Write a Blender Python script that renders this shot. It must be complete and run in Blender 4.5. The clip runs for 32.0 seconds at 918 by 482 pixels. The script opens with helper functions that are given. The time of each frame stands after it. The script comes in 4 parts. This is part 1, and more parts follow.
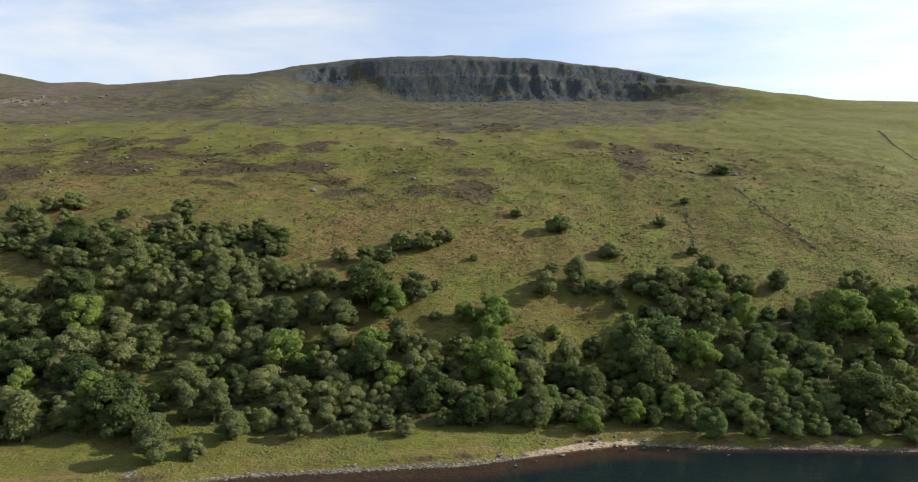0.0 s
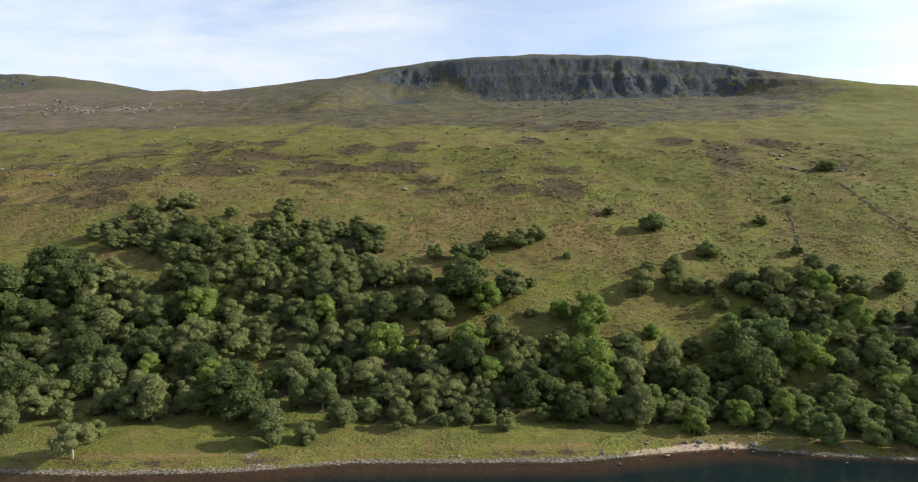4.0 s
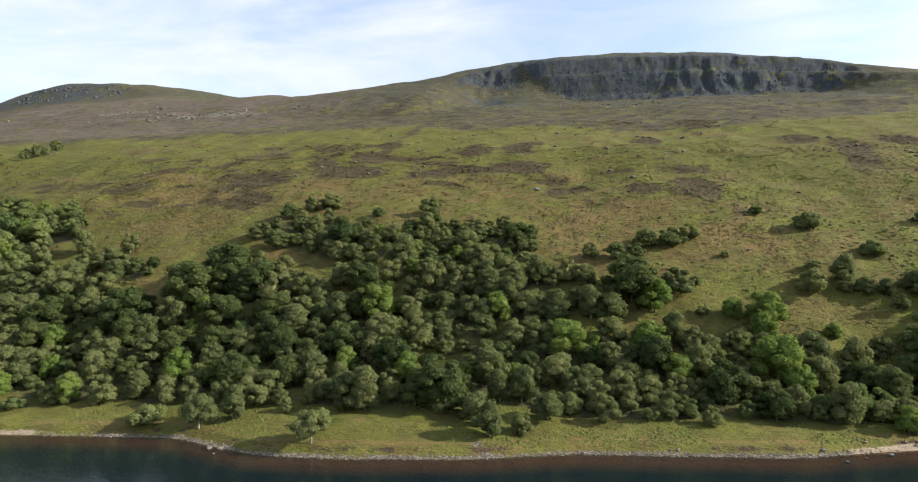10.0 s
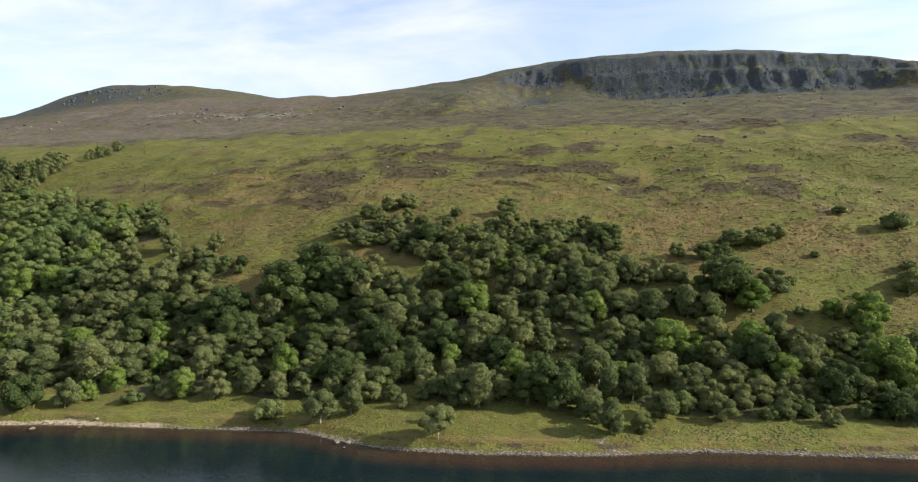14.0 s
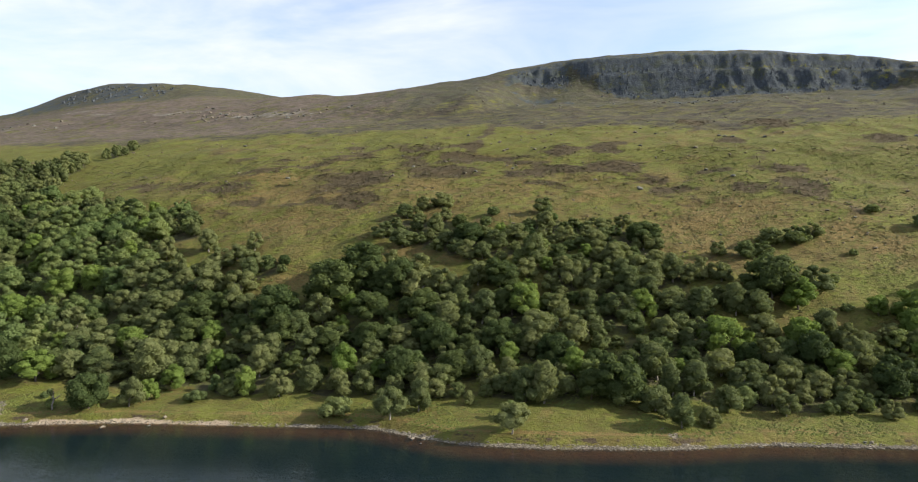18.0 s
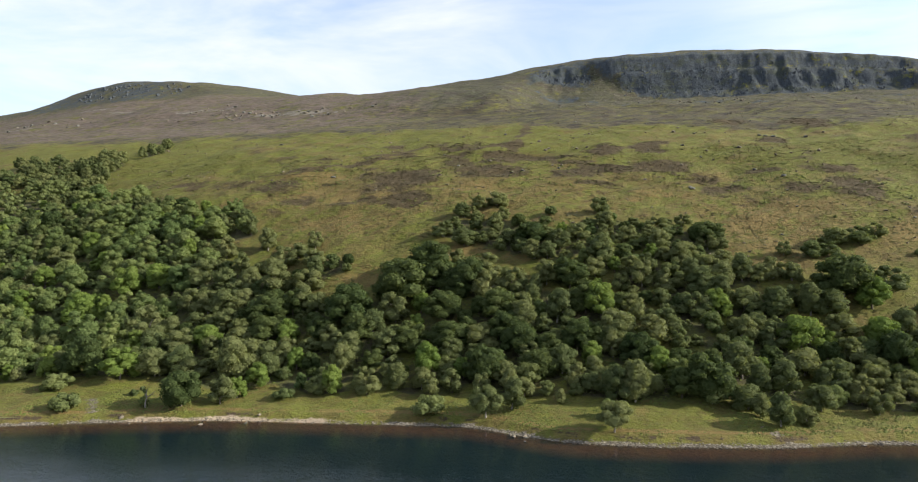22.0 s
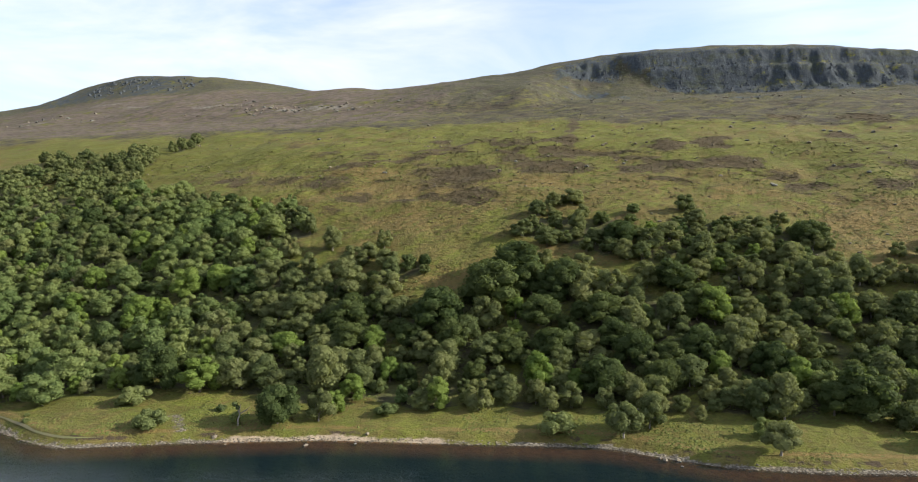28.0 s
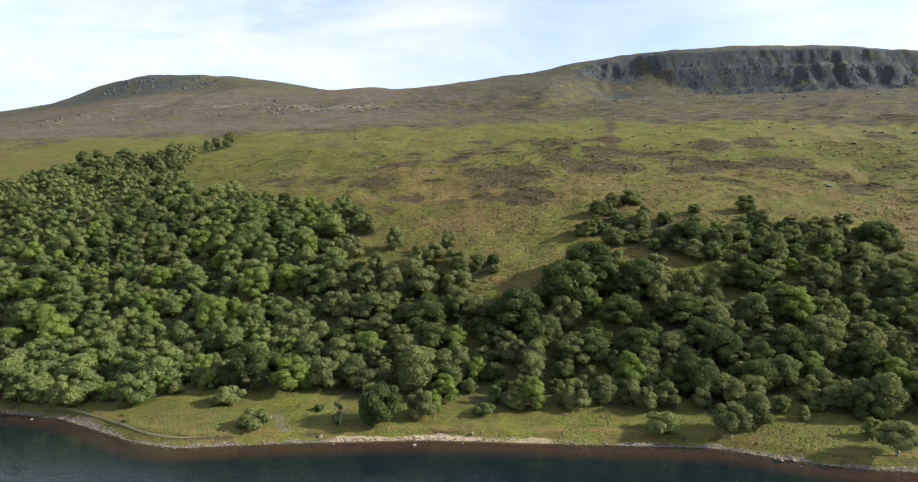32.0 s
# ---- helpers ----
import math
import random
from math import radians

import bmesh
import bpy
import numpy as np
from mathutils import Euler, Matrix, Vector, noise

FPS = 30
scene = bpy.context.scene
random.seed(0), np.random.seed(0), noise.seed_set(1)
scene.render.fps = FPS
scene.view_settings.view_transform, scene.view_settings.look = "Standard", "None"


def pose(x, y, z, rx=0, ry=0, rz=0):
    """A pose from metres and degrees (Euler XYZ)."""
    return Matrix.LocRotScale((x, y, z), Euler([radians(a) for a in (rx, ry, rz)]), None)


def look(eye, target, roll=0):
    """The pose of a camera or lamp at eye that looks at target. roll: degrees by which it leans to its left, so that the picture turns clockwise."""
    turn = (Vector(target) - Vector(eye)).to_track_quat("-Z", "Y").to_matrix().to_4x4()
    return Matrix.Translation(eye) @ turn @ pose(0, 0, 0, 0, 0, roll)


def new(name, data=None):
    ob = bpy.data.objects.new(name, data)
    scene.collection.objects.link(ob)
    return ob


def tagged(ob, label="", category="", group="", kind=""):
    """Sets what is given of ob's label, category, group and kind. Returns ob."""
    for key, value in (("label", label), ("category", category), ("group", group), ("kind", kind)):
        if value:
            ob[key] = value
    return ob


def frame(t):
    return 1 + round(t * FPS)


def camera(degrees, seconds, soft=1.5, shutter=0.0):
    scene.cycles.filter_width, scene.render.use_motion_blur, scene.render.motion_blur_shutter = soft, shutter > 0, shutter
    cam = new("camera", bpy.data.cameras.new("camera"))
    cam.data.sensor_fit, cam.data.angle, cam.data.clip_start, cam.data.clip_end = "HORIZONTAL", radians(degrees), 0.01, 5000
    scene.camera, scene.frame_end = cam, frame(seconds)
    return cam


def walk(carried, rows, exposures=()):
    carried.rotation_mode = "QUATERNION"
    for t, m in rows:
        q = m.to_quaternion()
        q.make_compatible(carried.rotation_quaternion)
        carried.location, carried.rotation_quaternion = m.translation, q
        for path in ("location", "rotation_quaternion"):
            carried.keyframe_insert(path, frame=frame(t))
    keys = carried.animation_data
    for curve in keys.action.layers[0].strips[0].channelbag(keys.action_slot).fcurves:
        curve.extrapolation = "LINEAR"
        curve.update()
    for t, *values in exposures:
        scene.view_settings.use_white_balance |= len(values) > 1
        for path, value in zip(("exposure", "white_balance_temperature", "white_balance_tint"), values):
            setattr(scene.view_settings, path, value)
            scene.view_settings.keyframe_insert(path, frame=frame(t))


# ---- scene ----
cam = camera(71.2, 32.0, soft=1.1)
PATH = [
    (0, (-0.652, 1.242, 26.677), (-0.673, 3.242, 26.693), -0.6),
    (0.5, (-1.036, 1.392, 26.534), (-1.09, 3.391, 26.551), -0.5),
    (1, (-1.4, 1.246, 26.532), (-1.487, 3.244, 26.548), -0.4),
    (1.5, (-1.647, 1.105, 26.416), (-1.774, 3.101, 26.433), -0.4),
    (2, (-1.931, 1.058, 26.452), (-2.086, 3.052, 26.469), -0.4),
    (2.5, (-2.276, 0.894, 26.456), (-2.456, 2.886, 26.472), -0.3),
    (3, (-2.66, 0.942, 26.307), (-2.869, 2.931, 26.326), -0.3),
    (3.5, (-2.958, 0.63, 26.267), (-3.192, 2.616, 26.286), -0.3),
    (5.5, (-10.417, -1.982, 25.915), (-10.692, -0.001, 25.934), -0.3),
    (6, (-11.842, -2.353, 25.929), (-12.117, -0.372, 25.948), -0.3),
    (6.5, (-13.453, -2.819, 25.943), (-13.727, -0.838, 25.961), -0.3),
    (7, (-15.017, -3.281, 25.96), (-15.289, -1.299, 25.979), -0.3),
    (7.5, (-16.602, -3.67, 25.915), (-16.897, -1.692, 25.934), -0.3),
    (8, (-18.123, -4.159, 25.863), (-18.45, -2.186, 25.883), -0.3),
    (8.5, (-19.689, -4.538, 25.885), (-20.037, -2.569, 25.906), -0.3),
    (9, (-21.407, -4.994, 25.853), (-21.774, -3.028, 25.875), -0.3),
    (9.5, (-23.094, -5.456, 25.857), (-23.476, -3.493, 25.88), -0.3),
    (10, (-24.825, -5.966, 25.892), (-25.23, -4.008, 25.914), -0.3),
    (10.5, (-26.537, -6.576, 25.872), (-26.963, -4.623, 25.894), -0.3),
    (11, (-28.221, -6.971, 25.876), (-28.666, -5.021, 25.898), -0.3),
    (11.5, (-29.872, -7.531, 25.893), (-30.329, -5.584, 25.915), -0.3),
    (12, (-31.56, -8.178, 25.914), (-32.045, -6.238, 25.935), -0.3),
    (12.5, (-33.09, -8.71, 25.912), (-33.598, -6.776, 25.933), -0.2),
    (13, (-34.765, -9.374, 25.989), (-35.256, -7.435, 26.009), -0.2),
    (13.5, (-36.357, -9.822, 26.039), (-36.834, -7.88, 26.059), -0.2),
    (14, (-37.802, -10.334, 26.042), (-38.268, -8.389, 26.061), -0.2),
    (14.5, (-39.003, -10.932, 26.145), (-39.463, -8.986, 26.162), -0.2),
    (16.5, (-44.173, -12.976, 26.048), (-44.614, -11.025, 26.064), -0.2),
    (17, (-45.52, -13.463, 26.132), (-45.958, -11.512, 26.147), -0.2),
    (17.5, (-46.859, -13.833, 26.129), (-47.296, -11.881, 26.145), -0.2),
    (18, (-48.365, -14.312, 26.145), (-48.801, -12.36, 26.16), -0.3),
    (18.5, (-49.887, -14.841, 26.206), (-50.322, -12.889, 26.219), -0.2),
    (19, (-51.509, -15.312, 26.139), (-51.944, -13.36, 26.154), -0.2),
    (19.5, (-53.121, -15.97, 26.202), (-53.557, -14.018, 26.215), -0.2),
    (20, (-54.841, -16.446, 26.239), (-55.276, -14.494, 26.252), -0.3),
    (20.5, (-56.585, -16.914, 26.282), (-57.02, -14.962, 26.294), -0.3),
    (21, (-58.257, -17.451, 26.359), (-58.693, -15.499, 26.369), -0.2),
    (21.5, (-59.901, -17.948, 26.485), (-60.337, -15.996, 26.493), -0.2),
    (22, (-61.776, -18.205, 26.466), (-62.212, -16.253, 26.475), -0.2),
    (22.5, (-63.574, -18.326, 26.432), (-64.011, -16.374, 26.44), -0.2),
    (23, (-65.379, -18.263, 26.391), (-65.816, -16.311, 26.4), -0.2),
    (23.5, (-67.194, -18.2, 26.452), (-67.63, -16.248, 26.459), -0.2),
    (24, (-68.853, -17.952, 26.553), (-69.29, -16.0, 26.559), -0.2),
    (24.5, (-70.655, -17.436, 26.491), (-71.092, -15.484, 26.497), -0.2),
    (25, (-72.307, -16.965, 26.572), (-72.745, -15.014, 26.577), -0.2),
    (25.5, (-74.209, -16.246, 26.684), (-74.646, -14.294, 26.689), -0.1),
    (27.5, (-80.523, -13.194, 26.839), (-80.956, -11.241, 26.842), -0.1),
    (28, (-81.855, -12.935, 26.871), (-82.277, -10.98, 26.874), -0.1),
    (28.5, (-83.346, -12.965, 26.869), (-83.758, -11.007, 26.872), -0.1),
    (29, (-85.051, -13.188, 26.915), (-85.458, -11.23, 26.919), -0.1),
    (29.5, (-86.814, -13.588, 26.987), (-87.221, -11.63, 26.989), -0.1),
    (30, (-88.606, -14.127, 26.963), (-89.015, -12.169, 26.967), -0.1),
    (30.5, (-90.446, -14.641, 26.932), (-90.856, -12.683, 26.936), -0.0),
    (31, (-92.321, -15.175, 27.004), (-92.734, -13.218, 27.007), -0.0),
    (31.5, (-94.217, -15.729, 27.012), (-94.631, -13.773, 27.014), -0.0),
    (32, (-96.225, -16.288, 27.045), (-96.639, -14.331, 27.046), -0.0),
]
walk(cam, [(t, look(eye, target, roll)) for t, eye, target, roll in PATH], exposures=[(0.0, 0.70), (7.0, 0.90), (22.0, 0.94), (32.0, 1.0)])

# ---- sky, sun ----
SUN_ELEVATION, SUN_BEARING = radians(27), radians(85)
world = bpy.data.worlds.new("sky")
scene.world = world
world.use_nodes = True
wn, wl = world.node_tree.nodes, world.node_tree.links
wn.clear()
sky = wn.new("ShaderNodeTexSky")
sky.sky_type, sky.sun_disc = "NISHITA", False
sky.sun_elevation, sky.sun_rotation = SUN_ELEVATION, SUN_BEARING
sky.air_density, sky.dust_density, sky.ozone_density = 1.0, 1.6, 1.0
where = wn.new("ShaderNodeTexCoord")
tilted = wn.new("ShaderNodeMapping")
tilted.inputs["Rotation"].default_value = (0.0, radians(24), radians(8))
tilted.inputs["Scale"].default_value = (1.1, 1.0, 4.2)
streaks = wn.new("ShaderNodeTexNoise")
streaks.inputs["Scale"].default_value, streaks.inputs["Detail"].default_value = 2.3, 7
streaks.inputs["Roughness"].default_value, streaks.inputs["Distortion"].default_value = 0.55, 0.5
veil = wn.new("ShaderNodeValToRGB")
veil.color_ramp.elements[0].position, veil.color_ramp.elements[0].color = 0.38, (0.28, 0.28, 0.28, 1)
veil.color_ramp.elements[1].position, veil.color_ramp.elements[1].color = 0.62, (0.95, 0.95, 0.95, 1)
dim = wn.new("ShaderNodeMix")
dim.data_type, dim.blend_type = "RGBA", "MULTIPLY"
dim.inputs["Factor"].default_value = 1.0
[s for s in dim.inputs if s.name == "B" and s.type == "RGBA"][0].default_value = (0.125, 0.135, 0.150, 1)
# thin cloud scatters sunlight forward: brighter towards the sun
toward = wn.new("ShaderNodeVectorMath")
toward.operation = "DOT_PRODUCT"
toward.inputs[1].default_value = (math.sin(SUN_BEARING) * math.cos(SUN_ELEVATION), math.cos(SUN_BEARING) * math.cos(SUN_ELEVATION), math.sin(SUN_ELEVATION))
glare = wn.new("ShaderNodeMapRange")
for key, value in zip(("From Min", "From Max", "To Min", "To Max"), (0.30, 1.0, 0.56, 0.86)):
    glare.inputs[key].default_value = value
glare.interpolation_type = "SMOOTHSTEP"
wl.new(where.outputs["Generated"], toward.inputs[0])
wl.new(toward.outputs["Value"], glare.inputs["Value"])
white = wn.new("ShaderNodeVectorMath")
white.operation = "SCALE"
white.inputs[0].default_value = (0.965, 1.0, 1.045)
wl.new(glare.outputs["Result"], white.inputs["Scale"])
clouded = wn.new("ShaderNodeMix")
clouded.data_type = "RGBA"
wl.new(white.outputs["Vector"], [s for s in clouded.inputs if s.name == "B" and s.type == "RGBA"][0])
back = wn.new("ShaderNodeBackground")
back.inputs["Strength"].default_value = 1.0
out = wn.new("ShaderNodeOutputWorld")
wl.new(where.outputs["Generated"], tilted.inputs["Vector"])
wl.new(tilted.outputs["Vector"], streaks.inputs["Vector"])
wl.new(streaks.outputs["Fac"], veil.inputs["Fac"])
wl.new(sky.outputs["Color"], [s for s in dim.inputs if s.name == "A" and s.type == "RGBA"][0])
wl.new([s for s in dim.outputs if s.type == "RGBA"][0], [s for s in clouded.inputs if s.name == "A" and s.type == "RGBA"][0])
# the veil lies thick towards the horizon and thin overhead
apart = wn.new("ShaderNodeSeparateXYZ")
wl.new(where.outputs["Generated"], apart.inputs["Vector"])
thin = wn.new("ShaderNodeMapRange")
for key, value in zip(("From Min", "From Max", "To Min", "To Max"), (0.30, 0.75, 1.0, 0.60)):
    thin.inputs[key].default_value = value
wl.new(apart.outputs["Z"], thin.inputs["Value"])
cover = wn.new("ShaderNodeMath")
cover.operation = "MULTIPLY"
wl.new(veil.outputs["Color"], cover.inputs[0])
wl.new(thin.outputs["Result"], cover.inputs[1])
gap = wn.new("ShaderNodeVectorMath")
gap.operation = "DOT_PRODUCT"
gap.inputs[1].default_value = Vector((0.03, 0.93, 0.37)).normalized()
wl.new(where.outputs["Generated"], gap.inputs[0])
thick = wn.new("ShaderNodeMapRange")
thick.interpolation_type = "SMOOTHSTEP"
for key, value in zip(("From Min", "From Max", "To Min", "To Max"), (0.965, 1.0, 1.0, 0.45)):
    thick.inputs[key].default_value = value
wl.new(gap.outputs["Value"], thick.inputs["Value"])
veiled = wn.new("ShaderNodeMath")
veiled.operation = "MULTIPLY"
wl.new(cover.outputs["Value"], veiled.inputs[0])
wl.new(thick.outputs["Result"], veiled.inputs[1])
wl.new(veiled.outputs["Value"], clouded.inputs["Factor"])
wl.new([s for s in clouded.outputs if s.type == "RGBA"][0], back.inputs["Color"])
wl.new(back.outputs["Background"], out.inputs["Surface"])

sun = new("sun", bpy.data.lights.new("sun", "SUN"))
sun.data.energy, sun.data.angle, sun.data.color = 5.0, radians(0.55), (1.0, 0.95, 0.82)
to_sun = Vector((math.sin(SUN_BEARING) * math.cos(SUN_ELEVATION), math.cos(SUN_BEARING) * math.cos(SUN_ELEVATION), math.sin(SUN_ELEVATION)))
sun.matrix_world = look(to_sun * 900, (0, 0, 0))


# ---- materials ----
def material(name):
    m = bpy.data.materials.new(name)
    m.use_nodes = True
    n = m.node_tree.nodes
    return m, n, m.node_tree.links, n["Principled BSDF"]


def coords(n, l, scale=1.0, stretch=(1, 1, 1), world_space=True):
    """A place in metres, from the surface's own position or the thing's own space."""
    m = n.new("ShaderNodeMapping")
    m.inputs["Scale"].default_value = [scale * s for s in stretch]
    if world_space:
        l.new(n.new("ShaderNodeNewGeometry").outputs["Position"], m.inputs["Vector"])
    else:
        l.new(n.new("ShaderNodeTexCoord").outputs["Object"], m.inputs["Vector"])
    return m.outputs["Vector"]


def noise_node(n, l, vector, scale, detail=5, rough=0.6):
    t = n.new("ShaderNodeTexNoise")
    t.inputs["Scale"].default_value, t.inputs["Detail"].default_value, t.inputs["Roughness"].default_value = scale, detail, rough
    l.new(vector, t.inputs["Vector"])
    return t.outputs["Fac"]


def maths(n, l, kind, a, b=0.0, clamp=False):
    m = n.new("ShaderNodeMath")
    m.operation, m.use_clamp = kind, clamp
    for k, v in enumerate((a, b)):
        if isinstance(v, (int, float)):
            m.inputs[k].default_value = v
        else:
            l.new(v, m.inputs[k])
    return m.outputs[0]


def span(n, l, value, a, b, c=0.0, d=1.0):
    m = n.new("ShaderNodeMapRange")
    for key, v in zip(("From Min", "From Max", "To Min", "To Max"), (a, b, c, d)):
        m.inputs[key].default_value = v
    l.new(value, m.inputs["Value"])
    return m.outputs["Result"]


def mixed(n, l, factor, a, b, blend="MIX"):
    m = n.new("ShaderNodeMix")
    m.data_type, m.blend_type = "RGBA", blend
    for key, v in (("Factor", factor), ("A", a), ("B", b)):
        socket = m.inputs[key] if key == "Factor" else [s for s in m.inputs if s.name == key and s.type == "RGBA"][0]
        if isinstance(v, (int, float)):
            socket.default_value = v
        elif isinstance(v, tuple):
            socket.default_value = (*v, 1)
        else:
            l.new(v, socket)
    return [s for s in m.outputs if s.type == "RGBA"][0]


def bumped(n, l, shader, value, strength, distance):
    b = n.new("ShaderNodeBump")
    b.inputs["Strength"].default_value, b.inputs["Distance"].default_value = strength, distance
    l.new(value, b.inputs["Height"])
    l.new(b.outputs["Normal"], shader.inputs["Normal"])


def mask(n, name):
    a = n.new("ShaderNodeAttribute")
    a.attribute_name = name
    return a.outputs["Fac"]


def ground_material():
    m, n, l, p = material("hill_grass")
    at = coords(n, l)
    big, mid, fine = noise_node(n, l, at, 0.045, 5), noise_node(n, l, at, 0.33, 6, 0.65), noise_node(n, l, at, 2.1, 5, 0.7)
    flow = noise_node(n, l, coords(n, l, 1.0, (0.9, 0.22, 0.22)), 0.5, 5, 0.65)
    turned = n.new("ShaderNodeMapping")
    turned.inputs["Rotation"].default_value = (0, 0, radians(-52))
    drawn = n.new("ShaderNodeMapping")
    drawn.inputs["Scale"].default_value = (0.42, 1.0, 0.7)
    l.new(n.new("ShaderNodeNewGeometry").outputs["Position"], turned.inputs["Vector"])
    l.new(turned.outputs["Vector"], drawn.inputs["Vector"])
    patch = noise_node(n, l, drawn.outputs["Vector"], 0.15, 6, 0.68)
    edge = maths(n, l, "ADD", maths(n, l, "MULTIPLY", maths(n, l, "SUBTRACT", patch, 0.5), 3.2), maths(n, l, "ADD", maths(n, l, "MULTIPLY", maths(n, l, "SUBTRACT", mid, 0.5), 2.6), maths(n, l, "MULTIPLY", maths(n, l, "SUBTRACT", fine, 0.5), 1.6)))

    def zone(name, soft=0.16, rough=1.0):
        there = mask(n, name)
        return span(n, l, maths(n, l, "ADD", there, maths(n, l, "MULTIPLY", maths(n, l, "MULTIPLY", edge, rough), maths(n, l, "MULTIPLY", there, 3.0, True))), 0.5 - soft, 0.5 + soft)
    strokes = noise_node(n, l, coords(n, l, 1.0, (0.34, 1.0, 1.0)), 0.62, 4, 0.7)
    clumps = noise_node(n, l, coords(n, l, 1.0, (0.7, 1.0, 1.0)), 0.16, 5, 0.65)
    grass = mixed(n, l, span(n, l, big, 0.38, 0.62), (0.098, 0.117, 0.028), (0.114, 0.114, 0.036))
    grass = mixed(n, l, span(n, l, flow, 0.46, 0.62), grass, (0.140, 0.116, 0.048))
    grass = mixed(n, l, span(n, l, clumps, 0.50, 0.60, 0.0, 0.9), grass, (0.088, 0.108, 0.022))
    grass = mixed(n, l, span(n, l, patch, 0.52, 0.60, 0.0, 0.75), grass, (0.122, 0.096, 0.042))
    grass = mixed(n, l, span(n, l, patch, 0.46, 0.38, 0.0, 0.7), grass, (0.128, 0.150, 0.030))
    grass = mixed(n, l, span(n, l, strokes, 0.50, 0.62, 0.0, 0.55), grass, (0.072, 0.058, 0.028))
    specks = noise_node(n, l, coords(n, l, 1.0, (0.45, 1.0, 1.0)), 1.5, 3, 0.7)
    grass = mixed(n, l, span(n, l, specks, 0.54, 0.66, 0.0, 0.6), grass, (0.062, 0.056, 0.024))
    grass = mixed(n, l, span(n, l, specks, 0.44, 0.36, 0.0, 0.35), grass, (0.175, 0.150, 0.070))
    grass = mixed(n, l, span(n, l, fine, 0.52, 0.72, 0.0, 0.6), grass, (0.060, 0.062, 0.020))
    lush = mixed(n, l, span(n, l, fine, 0.35, 0.75), (0.114, 0.124, 0.030), (0.082, 0.092, 0.024))
    lush = mixed(n, l, span(n, l, specks, 0.56, 0.66, 0.0, 0.8), lush, (0.060, 0.058, 0.020))
    lush = mixed(n, l, span(n, l, strokes, 0.53, 0.64, 0.0, 0.75), lush, (0.085, 0.076, 0.026))
    dry = mixed(n, l, span(n, l, fine, 0.35, 0.7), (0.180, 0.132, 0.064), (0.118, 0.090, 0.041))
    heather = mixed(n, l, span(n, l, fine, 0.35, 0.7), (0.074, 0.054, 0.027), (0.046, 0.035, 0.018))
    moor = mixed(n, l, span(n, l, patch, 0.44, 0.58), (0.082, 0.074, 0.034), (0.062, 0.049, 0.031))
    moor = mixed(n, l, span(n, l, strokes, 0.46, 0.60), moor, (0.030, 0.027, 0.021))
    moor = mixed(n, l, span(n, l, fine, 0.62, 0.74, 0.0, 0.6), moor, (0.14, 0.13, 0.11))
    c = mixed(n, l, zone("lush", 0.16), grass, lush)
    tan = mixed(n, l, span(n, l, specks, 0.40, 0.58), (0.158, 0.124, 0.054), (0.104, 0.084, 0.037))
    tan = mixed(n, l, span(n, l, mid, 0.54, 0.62, 0.0, 0.8), tan, (0.070, 0.054, 0.028))
    tan = mixed(n, l, span(n, l, mid, 0.45, 0.38, 0.0, 0.7), tan, (0.140, 0.135, 0.040))
    c = mixed(n, l, zone("tan", 0.14), c, tan)
    c = mixed(n, l, zone("dry", 0.25), c, dry)
    mottle = noise_node(n, l, drawn.outputs["Vector"], 0.42, 5, 0.66)
    c = mixed(n, l, span(n, l, mottle, 0.52, 0.60, 0.0, 0.42), c, (0.100, 0.080, 0.034))
    c = mixed(n, l, span(n, l, mottle, 0.46, 0.40, 0.0, 0.30), c, (0.150, 0.145, 0.050))
    c = mixed(n, l, 1.0, c, (0.90, 0.85, 0.66), "MULTIPLY")
    c = mixed(n, l, zone("moor", 0.3), c, moor)
    fell = mixed(n, l, span(n, l, clumps, 0.42, 0.60), (0.066, 0.064, 0.034), (0.058, 0.049, 0.036))
    fell = mixed(n, l, span(n, l, strokes, 0.50, 0.60, 0.0, 0.9), fell, (0.040, 0.038, 0.022))
    fell = mixed(n, l, span(n, l, specks, 0.60, 0.68), fell, (0.15, 0.145, 0.13))
    c = mixed(n, l, zone("fell", 0.3), c, fell)
    c = mixed(n, l, zone("rust", 0.3), c, mixed(n, l, span(n, l, strokes, 0.42, 0.58), (0.128, 0.098, 0.076), (0.074, 0.057, 0.046)))
    c = mixed(n, l, zone("heather", 0.16, 0.6), c, heather)
    c = mixed(n, l, zone("scree", 0.2), c, mixed(n, l, span(n, l, specks, 0.42, 0.60), (0.190, 0.168, 0.142), (0.085, 0.072, 0.055)))
    c = mixed(n, l, zone("litter", 0.3), c, mixed(n, l, span(n, l, mid, 0.42, 0.60), (0.075, 0.082, 0.028), (0.050, 0.044, 0.024)))
    pebble = n.new("ShaderNodeTexVoronoi")
    pebble.inputs["Scale"].default_value = 2.6
    l.new(at, pebble.inputs["Vector"])
    stone = mixed(n, l, span(n, l, pebble.outputs["Distance"], 0.1, 0.6), (0.255, 0.222, 0.175), (0.085, 0.072, 0.054))
    c = mixed(n, l, zone("shingle", 0.12), c, stone)
    c = mixed(n, l, zone("earth", 0.15), c, mixed(n, l, fine, (0.075, 0.052, 0.032), (0.030, 0.024, 0.016)))
